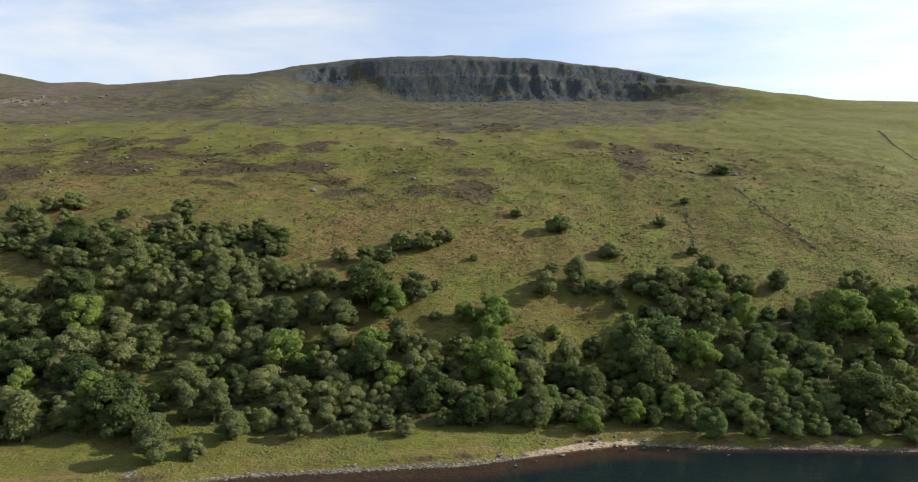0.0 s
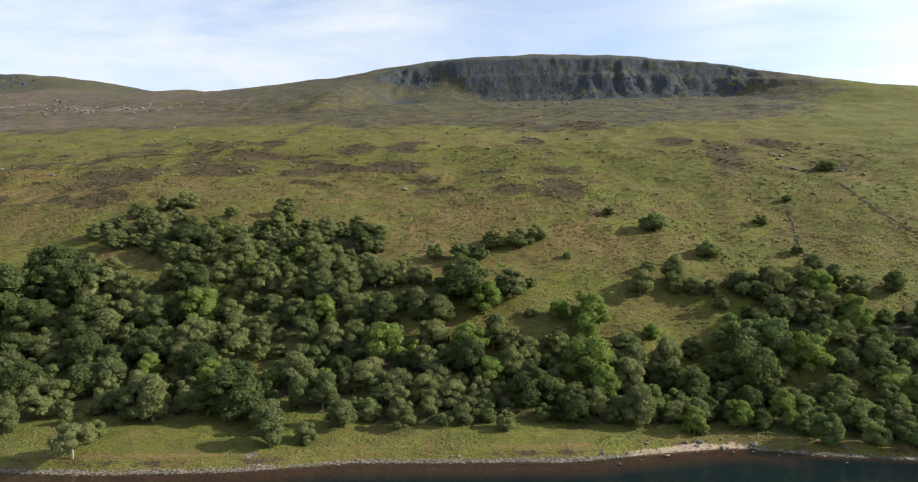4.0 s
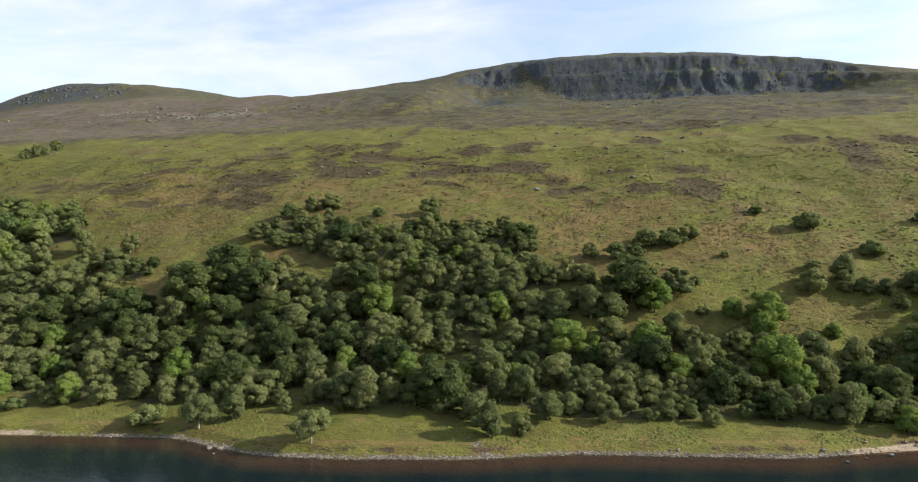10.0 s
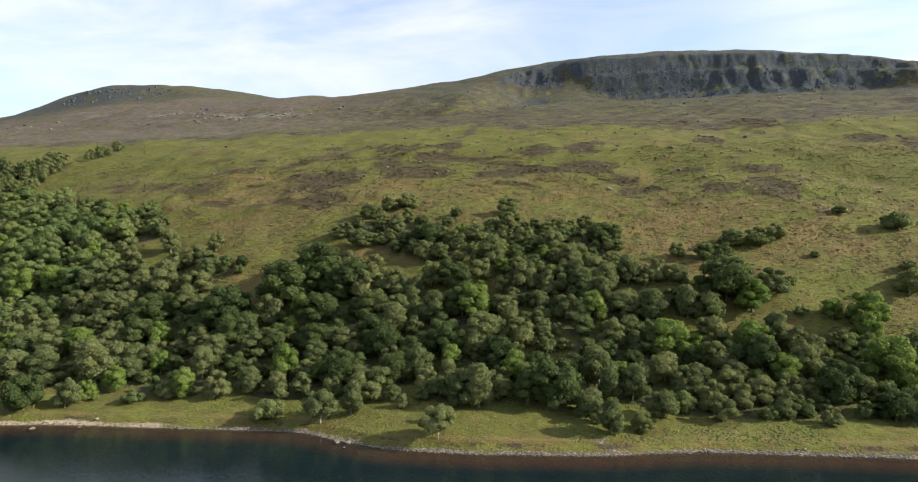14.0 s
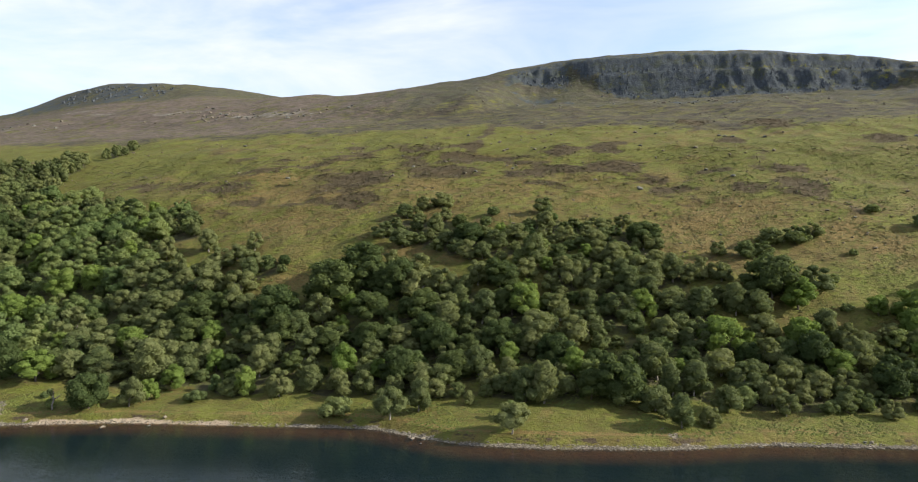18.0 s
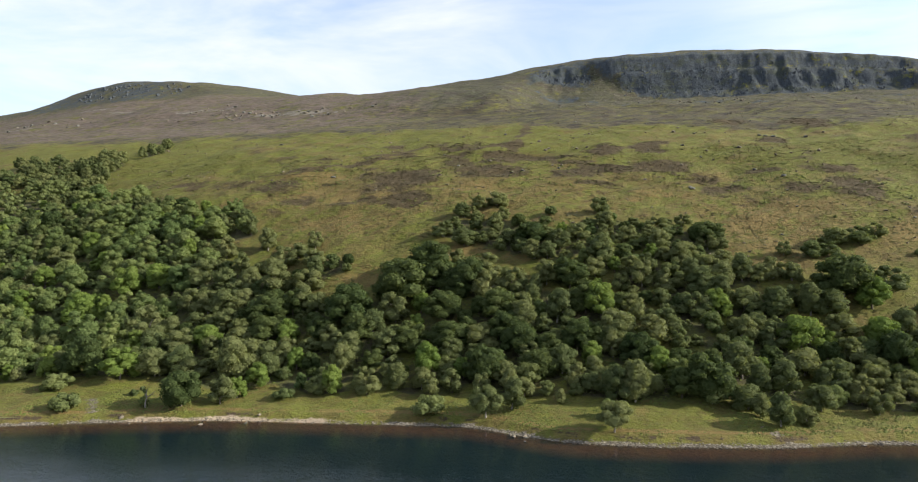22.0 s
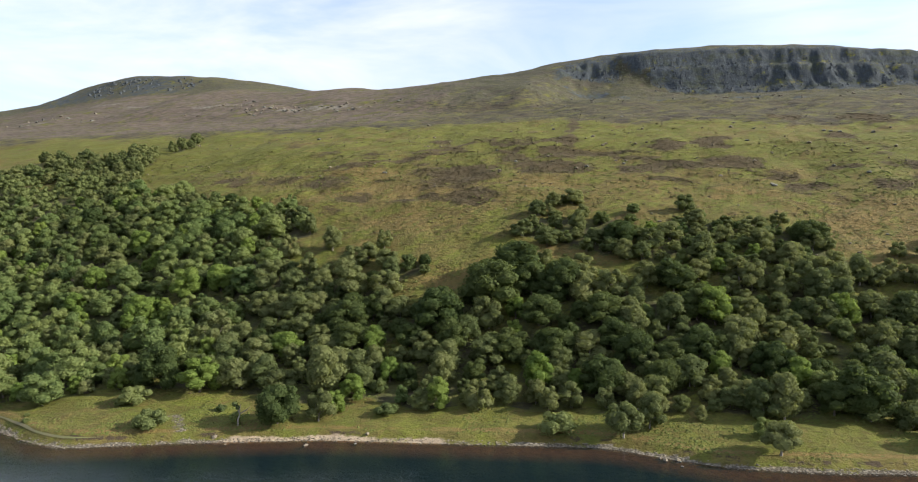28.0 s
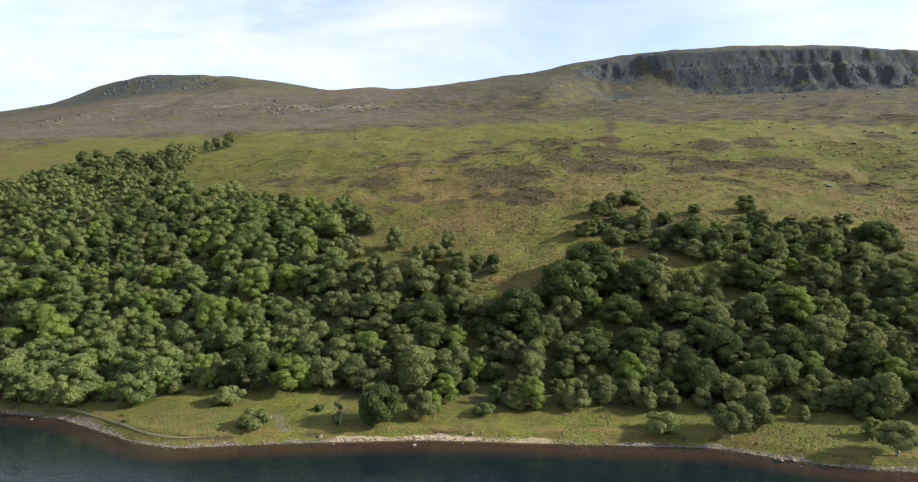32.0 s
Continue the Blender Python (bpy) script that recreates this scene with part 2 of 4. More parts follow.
    c = mixed(n, l, zone("sand", 0.2), c, mixed(n, l, span(n, l, mid, 0.35, 0.65), (0.34, 0.27, 0.19), (0.24, 0.185, 0.13)))
    # rock tinted blue to stand in for the haze before the crags
    rock = mixed(n, l, span(n, l, mid, 0.35, 0.65), (0.036, 0.043, 0.050), (0.068, 0.076, 0.082))
    streak = noise_node(n, l, coords(n, l, 1.0, (1.0, 0.3, 0.16)), 0.55, 5, 0.7)
    rock = mixed(n, l, span(n, l, streak, 0.40, 0.60), (0.033, 0.040, 0.047), rock)
    rock = mixed(n, l, span(n, l, clumps, 0.50, 0.62, 0.0, 0.6), rock, (0.048, 0.054, 0.030))
    c = mixed(n, l, zone("rock", 0.2), c, rock)
    bed = mixed(n, l, span(n, l, fine, 0.3, 0.7), (0.175, 0.112, 0.055), (0.100, 0.068, 0.037))
    # bed painted near black farther out, for light the deep water swallows
    bed = mixed(n, l, span(n, l, mask(n, "deep_dim"), 0.2, 0.9), bed, (0.004, 0.007, 0.008))
    c = mixed(n, l, span(n, l, mask(n, "bed"), 0.3, 0.7), c, bed)
    l.new(c, p.inputs["Base Color"])
    p.inputs["Roughness"].default_value = 0.95
    p.inputs["Specular IOR Level"].default_value = 0.15
    bumped(n, l, p, maths(n, l, "ADD", maths(n, l, "ADD", fine, maths(n, l, "MULTIPLY", specks, 1.2)), maths(n, l, "MULTIPLY", mid, 1.6)), 1.0, 0.24)
    return m


def leaf_material(name, dark, light, odd):
    m, n, l, p = material(name)
    info = n.new("ShaderNodeObjectInfo")
    c = mixed(n, l, info.outputs["Random"], dark, light)
    isle = n.new("ShaderNodeNewGeometry")
    c = mixed(n, l, span(n, l, isle.outputs["Random Per Island"], 0.55, 1.0, 0.0, 0.32), c, odd)
    c = mixed(n, l, span(n, l, noise_node(n, l, coords(n, l), 0.28, 3), 0.40, 0.62, 0.0, 0.3), c, dark)
    l.new(c, p.inputs["Base Color"])
    p.inputs["Roughness"].default_value, p.inputs["Specular IOR Level"].default_value = 0.75, 0.12
    thin = n.new("ShaderNodeBsdfTranslucent")
    l.new(mixed(n, l, 1.0, c, (1.12, 1.12, 0.75), "MULTIPLY"), thin.inputs["Color"])
    both = n.new("ShaderNodeMixShader")
    both.inputs["Fac"].default_value = 0.48
    l.new(p.outputs["BSDF"], both.inputs[1])
    l.new(thin.outputs["BSDF"], both.inputs[2])
    l.new(both.outputs["Shader"], n["Material Output"].inputs["Surface"])
    return m


def bark_material(name, a, b):
    m, n, l, p = material(name)
    at = coords(n, l, 1.0, (1, 1, 0.3), False)
    l.new(mixed(n, l, span(n, l, noise_node(n, l, at, 5, 4), 0.35, 0.65), a, b), p.inputs["Base Color"])
    p.inputs["Roughness"].default_value = 0.9
    return m


def water_material():
    m, n, l, p = material("lake_water")
    clear = n.new("ShaderNodeBsdfTransparent")
    clear.inputs["Color"].default_value = (0.78, 0.58, 0.40, 1)
    peat = n.new("ShaderNodeBsdfDiffuse")
    peat.inputs["Color"].default_value = (0.008, 0.028, 0.036, 1)
    body = n.new("ShaderNodeMixShader")
    body.inputs["Fac"].default_value = 0.34
    l.new(clear.outputs["BSDF"], body.inputs[1])
    l.new(peat.outputs["BSDF"], body.inputs[2])
    gloss = n.new("ShaderNodeBsdfGlossy")
    gloss.inputs["Roughness"].default_value = 0.05
    f = n.new("ShaderNodeLayerWeight")
    f.inputs["Blend"].default_value = 0.5
    mirror = maths(n, l, "ADD", maths(n, l, "MULTIPLY", maths(n, l, "POWER", f.outputs["Facing"], 5.0), 0.9), 0.01)
    both = n.new("ShaderNodeMixShader")
    l.new(mirror, both.inputs["Fac"])
    l.new(body.outputs["Shader"], both.inputs[1])
    l.new(gloss.outputs["BSDF"], both.inputs[2])
    at = coords(n, l)
    waves = maths(n, l, "ADD", noise_node(n, l, at, 1.6, 4, 0.6), maths(n, l, "MULTIPLY", noise_node(n, l, at, 0.22, 3), 1.5))
    b = n.new("ShaderNodeBump")
    b.inputs["Strength"].default_value, b.inputs["Distance"].default_value = 0.22, 0.10
    l.new(waves, b.inputs["Height"])
    l.new(b.outputs["Normal"], gloss.inputs["Normal"])
    l.new(b.outputs["Normal"], f.inputs["Normal"])
    l.new(both.outputs["Shader"], n["Material Output"].inputs["Surface"])
    return m


def rock_material(name, a, b):
    m, n, l, p = material(name)
    at = coords(n, l)
    fac = noise_node(n, l, at, 1.7, 6, 0.65)
    c = mixed(n, l, span(n, l, fac, 0.35, 0.68), a, b)
    c = mixed(n, l, maths(n, l, "MULTIPLY", n.new("ShaderNodeNewGeometry").outputs["Random Per Island"], 0.5), c, tuple(0.6 * v for v in a))
    l.new(c, p.inputs["Base Color"])
    p.inputs["Roughness"].default_value = 0.9
    bumped(n, l, p, fac, 0.6, 0.12)
    return m


def tuft_material(name, a, b):
    m, n, l, p = material(name)
    isle = n.new("ShaderNodeNewGeometry")
    big = noise_node(n, l, coords(n, l), 0.16, 4)
    c = mixed(n, l, isle.outputs["Random Per Island"], a, b)
    c = mixed(n, l, span(n, l, big, 0.4, 0.65, 0.0, 0.6), c, tuple(0.5 * (u + v) * w for u, v, w in zip(a, b, (0.75, 1.0, 0.6))))
    l.new(c, p.inputs["Base Color"])
    p.inputs["Roughness"].default_value, p.inputs["Specular IOR Level"].default_value = 0.85, 0.2
    return m


GRASS = ground_material()
WATER = water_material()
BIRCH_LEAF = leaf_material("birch_leaf", (0.093, 0.117, 0.046), (0.181, 0.192, 0.078), (0.212, 0.211, 0.100))
ALDER_LEAF = leaf_material("alder_leaf", (0.098, 0.142, 0.050), (0.195, 0.225, 0.080), (0.230, 0.240, 0.100))
HAZEL_LEAF = leaf_material("hazel_leaf", (0.085, 0.114, 0.041), (0.172, 0.189, 0.073), (0.203, 0.208, 0.098))
OAK_LEAF = leaf_material("oak_leaf", (0.050, 0.074, 0.025), (0.095, 0.117, 0.039), (0.122, 0.140, 0.056))
ASH_LEAF = leaf_material("ash_leaf", (0.115, 0.170, 0.038), (0.180, 0.230, 0.056), (0.210, 0.245, 0.084))
BUSH_LEAF = leaf_material("bush_leaf", (0.098, 0.128, 0.049), (0.177, 0.201, 0.076), (0.213, 0.226, 0.095))
BIRCH_BARK = bark_material("birch_bark", (0.30, 0.27, 0.23), (0.12, 0.10, 0.085))
OAK_BARK = bark_material("oak_bark", (0.13, 0.10, 0.075), (0.06, 0.05, 0.04))
PALE_STONE = rock_material("pale_stone", (0.110, 0.090, 0.064), (0.240, 0.198, 0.142))
# crag rock, with the blue of distant haze put into its colour
GREY_ROCK = rock_material("grey_rock", (0.036, 0.043, 0.050), (0.074, 0.082, 0.088))
WALL_STONE = rock_material("wall_stone", (0.085, 0.085, 0.070), (0.20, 0.19, 0.16))
TUSSOCK = tuft_material("tussock_grass", (0.108, 0.104, 0.030), (0.082, 0.081, 0.024))
DRY_TUFT = tuft_material("bleached_grass", (0.126, 0.106, 0.049), (0.097, 0.082, 0.036))
HEATHER_TUFT = tuft_material("heather", (0.082, 0.060, 0.030), (0.048, 0.037, 0.019))
DRY_EARTH = tuft_material("trodden_grass", (0.185, 0.160, 0.088), (0.130, 0.112, 0.060))
FERN = tuft_material("bracken_fern", (0.112, 0.118, 0.030), (0.080, 0.088, 0.023))

# ---- the lie of the land ----
def value_noise(x, y, seed):
    """Smooth noise from -1 to 1 on the plan."""
    xi, yi = np.floor(x).astype(np.int64), np.floor(y).astype(np.int64)
    u, v = x - xi, y - yi
    u, v = u * u * u * (u * (u * 6 - 15) + 10), v * v * v * (v * (v * 6 - 15) + 10)

    def corner(a, b):
        h = (a * 374761393 + b * 668265263 + seed * 974634777) & 0x7FFFFFFF
        h = ((h ^ (h >> 13)) * 1274126177) & 0x7FFFFFFF
        return ((h ^ (h >> 16)) & 0xFFFF) / 32767.5 - 1
    low = corner(xi, yi) * (1 - u) + corner(xi + 1, yi) * u
    high = corner(xi, yi + 1) * (1 - u) + corner(xi + 1, yi + 1) * u
    return low * (1 - v) + high * v


def fbm(x, y, size, octaves, seed):
    total, gain = 0.0, 1.0
    for k in range(octaves):
        total = total + gain * value_noise(x / size * 2 ** k + 17.3 * k, y / size * 2 ** k - 9.1 * k, seed + k)
        gain *= 0.5
    return total


def ramp(x, a, b):
    u = np.clip((x - a) / (b - a), 0, 1)
    return u * u * (3 - 2 * u)


def curve(x, knots, soft):
    """A smooth line through a few knots (place, value)."""
    a, b = [k[0] for k in knots], [k[1] for k in knots]
    return sum(np.interp(x + soft * o, a, b) for o in (-1, -0.5, 0, 0.5, 1)) / 5


SHORE = [(-900, 30), (-300, 74), (-230, 72), (-188, 67.6), (-176, 66.9), (-167, 63.3), (-157, 58.9), (-150, 57.8), (-136, 63), (-119, 68),
         (-97, 70.6), (-81, 72.5), (-72, 69.5), (-67, 67.9), (-55, 68.6), (-39, 71.5), (-28, 75.6), (-11, 77.9), (0, 79.2), (7, 82.2),
         (15, 85.2), (21, 87), (30, 84.9), (45, 84.4), (56, 83.2), (120, 78), (400, 40)]
INLAND = [(-900, 50), (-300, 70), (-115, 72), (-48, 75), (-12, 81.5), (30, 84), (120, 86), (170, 98), (230, 118), (400, 140)]
PROFILE = [(-400, -14), (-60, -10), (-20, -5), (-6, -1.4), (0, -0.03), (1.3, 0.26), (2.0, 0.85), (6, 1.35), (12, 2.4), (18, 4.4), (41, 19.6), (47, 23.2), (53, 26.5),
           (60, 30.4), (70, 35.4), (82, 40.8), (95, 46.6), (130, 60.8), (157, 71.3), (163, 73.4), (200, 83), (290, 108.5), (340, 119), (420, 130)]
RIDGE = [(-1500, 110), (-900, 135), (-700, 150), (-647, 154.5), (-614, 156), (-581, 161), (-568, 165.5), (-556, 171.5), (-518, 177.5), (-497, 179), (-434, 175.7), (-390, 170.5), (-342, 162), (-290, 148.5), (-232, 135.5), (-182, 140.5),
         (-139, 144.5), (-102, 150), (-57, 153.8), (-8, 154.3), (41, 152), (100, 143.8), (158, 131.5), (205, 119), (300, 117), (800, 100)]


def crag_part(x):
    """How far the hill breaks into a rock face below its crest, along its length."""
    return ramp(x, -128, -82) * (1 - ramp(x, 90, 165))


def bank_part(x):
    """Where the shore stands up in a steep turf bank."""
    return ramp(x, -205, -190) * (1 - ramp(x, -152, -140)) + 0.25 * ramp(x, -100, -85) * (1 - ramp(x, -30, -15))


def height(x, y):
    """Metres above the lake at a place of the plan."""
    ys = curve(x, SHORE, 1.5)
    near = y - ys
    inland = curve(x, INLAND, 25)
    w = ramp(near, 5, 42)
    d = y - (ys * (1 - w) + inland * w)
    z = curve(d, PROFILE, 0.3 + 6 * ramp(d, 16, 60)[()])
    land = ramp(d, 8, 45)
    z = z + land * (0.9 * fbm(x, y, 38, 3, 5) + 0.42 * fbm(x, y, 6.5, 3, 11)) + ramp(near, 2, 6) * (1 - ramp(near, 26, 40)) * (0.14 * fbm(x, y, 2.6, 2, 3) + 0.30 * fbm(x, y, 6.0, 2, 4)) + 0.3 * bank_part(x) * ramp(near, 0.6, 1.3)
    crag = crag_part(x)
    start = 318 + 50 * crag
    crest = 430 + 70 * ramp(-x, 240, 330)
    t = np.clip((y - start) / (crest - start), 0, 1)
    window = ramp(t, 0.12, 0.26) * (1 - ramp(t, 0.62, 0.80))
    ribs = 0.019 * fbm(x + 3 * fbm(y, x * 0.1, 12, 2, 88), y * 0.6, 4.0, 3, 21) + 0.020 * fbm(x, y * 0.3, 38, 2, 87)
    ledge = 0.008 * np.sin(1.1 * z + 3.0 * fbm(x, y, 15, 2, 89))
    broken = t + (ribs + ledge) * window * (0.75 + 0.5 * fbm(x, y, 28, 2, 90))
    face = np.interp(broken, [0, 0.24, 0.34, 0.45, 0.49, 0.60, 0.70, 1.0], [0, 0.03, 0.14, 0.44, 0.49, 0.75, 0.83, 1.0])
    shoulder = np.interp(broken, [0, 0.30, 0.50, 0.62, 0.74, 1.0], [0, 0.16, 0.38, 0.69, 0.83, 1.0])
    split = ramp(x + 0.9 * (y - 405) + 3 * fbm(x, y, 9, 2, 92), -78, -60)
    steep = face * split + shoulder * (1 - split)
    west = ramp(-x, 430, 520)
    z = z - 12 * west * ramp(y, 300, 360) + ramp(y, 280, 310) * (1 - ramp(y, 370, 385)) * 0.7 * fbm(x, y, 17, 3, 45)
    knoll = ramp(x, -540, -480) * (1 - ramp(x, -400, -360))
    soft = np.interp(t, [0, 0.25, 0.5, 0.62, 0.72, 0.84, 0.92, 1.0], [0, 0.07, 0.25, 0.38, 0.55, 0.83, 0.94, 1.0])
    slack = (1 - west) * (0.6 * t + 0.4 * t * t) + west * t * t
    slack = (1 - knoll) * slack + knoll * soft
    g = crag * steep + (1 - crag) * slack
    top = curve(x, RIDGE, 12) + 0.7 * fbm(x, y, 14, 3, 41)
    back = np.maximum(y - crest, 0)
    up = z + (top - z) * g
    z = np.where(t < 1, up, np.maximum(top - 0.0012 * back ** 2 - 0.04 * back, 40))
    z = z + 4.0 * ramp(x, 120, 200) * ramp(y, 230, 300) * (1 - ramp(y, 330, 400))
    far = ramp(-y, 250, 700)
    return z + far * (60 + 30 * fbm(x, y, 260, 2, 77))


# ---- the ground, one sheet from the lake bed to the skyline and beyond ----
def mesh_object(name, verts, faces, mat, smooth=False):
    me = bpy.data.meshes.new(name)
    me.from_pydata(verts, [], faces)
    me.materials.append(mat)
    if smooth:
        me.shade_smooth()
    return new(name, me)


def part(name, me, parent, label=""):
    ob = new(name, me)
    ob.parent = parent
    return tagged(ob, label) if label else ob


def steps(*runs):
    """Places along an axis: (from, to, step)."""
    got = []
    for a, b, s in runs:
        got += list(np.arange(a, b, s))
    return np.array(got + [runs[-1][1]])


# patches on the hillside: x, y, half length, half width, turn in degrees
HEATHER_WEST = [(-120, 165, 13, 12, -4), (-114, 147, 9, 4.5, 4), (-93, 172, 11, 7, 2), (-69, 172, 6, 6, 0), (-158, 158, 7.5, 7.4, 8), (-190, 160, 5, 5, 0), (-125, 147, 3.1, 2.7, 0), (-130, 143, 3.3, 2.2, 0), (-146, 149, 5.7, 3.7, 6),
                (-134, 202, 5, 6, 0), (-94, 186, 5.5, 6, 0), (-108, 188, 5.7, 5, 0), (-151, 172, 5.5, 2.4, 14), (-142, 180, 7, 3, 14), (-133, 186, 6.5, 2.9, 14)]
HEATHER_EAST = [(-11, 162, 5.5, 4.8, 0), (1, 161, 6.2, 7.5, 0), (-61, 196, 6.8, 6.4, 0), (-45, 178, 10, 6, 0), (0, 178, 5.4, 3.8, 0), (12, 243, 7.8, 14, 0), (38, 210, 6, 6, 0), (48, 194, 5, 17, -12), (-14, 246, 7, 11, 0),
                (-8, 210, 6, 6, 0), (-40, 175, 5.5, 4.2, 0), (66, 207, 6.5, 5, 0), (74, 185, 3.5, 7, 0)]
LUSH = [(-220, 189, 29, 24, -6), (-178, 177, 16, 12, -8), (-135, 230, 26, 25, -13), (-72, 222, 18, 11, -7), (-24, 194, 15, 8, -4), (15, 202, 17, 7, -3), (4, 187, 11, 6, 2), (-75, 145, 9, 4, 4),
        (105, 230, 31, 23, -9), (119, 193, 16, 18, -5), (87, 160, 17, 16, -1), (150, 290, 60, 45, 0)]
DRYGRASS = [(-149, 165, 15, 6, -4), (-127, 151, 12, 6, -5), (-97, 157, 10, 5, 4), (-112, 114, 5, 4, 9), (-90, 123, 5, 3, 0), (-28, 145, 6, 9, -1), (-49, 154, 9, 3, 11), (-20, 141, 5, 6, -2),
            (7, 138, 9, 7, 3), (-79, 120, 4, 2, 0), (-26, 130, 5, 9, 6), (-14, 151, 8, 5, -8), (38, 121, 4, 2, -3), (-145, 151, 13, 8, 0), (-131, 134, 9, 6, -5)]


def patches(x, y, rows):
    x, y, total = x + 2.0 * fbm(x, y, 8, 3, 91), y + 2.4 * fbm(x, y, 8, 3, 95), np.zeros_like(x)
    for cx, cy, a, b, turn in rows:
        c, s = math.cos(radians(turn)), math.sin(radians(turn))
        u, v = ((x - cx) * c + (y - cy) * s) / a, ((y - cy) * c - (x - cx) * s) / b
        total = np.maximum(total, np.clip(1.45 - np.sqrt(u * u + v * v), 0, 1))
    return total


def inside(x, y, outline):
    hit = np.zeros(np.shape(x), bool)
    for (ax, ay), (bx, by) in zip(outline, outline[1:] + outline[:1]):
        if ay != by:
            hit ^= ((ay > y) != (by > y)) & (x < (bx - ax) * (y - ay) / (by - ay) + ax)
    return hit


WOODS = [
    [(-229, 155), (-197, 146), (-180, 144), (-152, 136), (-147, 131), (-156, 120), (-129, 110), (-118, 116), (-114, 114), (-124, 110), (-121, 105), (-108, 105), (-102, 118), (-91, 116), (-81, 114),
     (-75, 109), (-64, 113), (-58, 107), (-53, 94), (-47, 92), (-40, 87), (-48, 83), (-66, 82), (-86, 81), (-97, 82), (-108, 79), (-117, 82), (-125, 79), (-131, 79)],
    [(-101, 128), (-94, 135), (-82, 136), (-68, 130), (-61, 139), (-55, 135), (-43, 135), (-37, 128), (-32, 116), (-29, 106), (-15, 100), (-9, 102), (1, 106), (10, 102),
     (24, 108), (20, 92), (5, 90), (-20, 86), (-40, 87), (-47, 95), (-55, 106), (-60, 117), (-79, 121)],
    [(24, 108), (32, 119), (43, 120), (52, 115), (69, 120), (75, 118), (110, 115), (110, 84), (58, 86), (38, 88), (22, 91), (21, 101)],
    [(-229, 155), (-211, 148), (-184, 139), (-161, 132), (-153, 128), (-165, 122), (-152, 116), (-131, 106), (-131, 79), (-142, 78), (-158, 75), (-170, 71), (-181, 71), (-230, 76)],
]
FAR_WOOD = [(-345, 156), (-294, 156), (-279, 157), (-265, 161), (-252, 157), (-238, 162), (-219, 151), (-229, 150), (-230, 78), (-300, 80), (-345, 90)]
CLUMPS = [[(-282, 187), (-277, 193), (-253, 185), (-241, 169), (-255, 172), (-265, 171)], [(-255, 189), (-251, 199), (-238, 192), (-233, 180), (-240, 170)], [(-246, 208), (-241, 220), (-234, 208), (-238, 201)]]


def wooded(x, y):
    return np.max([inside(x, y, o) for o in WOODS + [FAR_WOOD] + CLUMPS], axis=0) * 1.0


SCREE = [(-446, 403, 24, 3, -14), (-398, 381, 17, 3, -10), (-322, 354, 14, 4, 8), (-303, 358, 11, 2, 24), (-427, 326, 22, 2, -6), (-452, 320, 18, 2, 0), (-240, 333, 30, 5, 0)]
TRACK = [(-91, 218, 2.2, 34, 0), (-97, 184, 7, 3, 30), (-128, 196, 30, 1.6, 26), (-150, 176, 26, 1.5, 24)]


def speckle(x, y):
    """Scattered heather islands drawn out along the slope, thickest about the middle of the hill."""
    where = 0.25 + 0.75 * np.exp(-((x + 105) / 75) ** 2 - ((y - 172) / 34) ** 2) + 0.5 * np.exp(-((x + 45) / 60) ** 2 - ((y - 190) / 25) ** 2)
    return np.clip(where, 0, 1) * ramp(fbm(x * 0.45, y, 7, 3, 71), 0.15, 0.75) * ramp(y, 118, 150) * (1 - ramp(y, 330, 360)) * (1 - 0.7 * patches(x, y, LUSH))


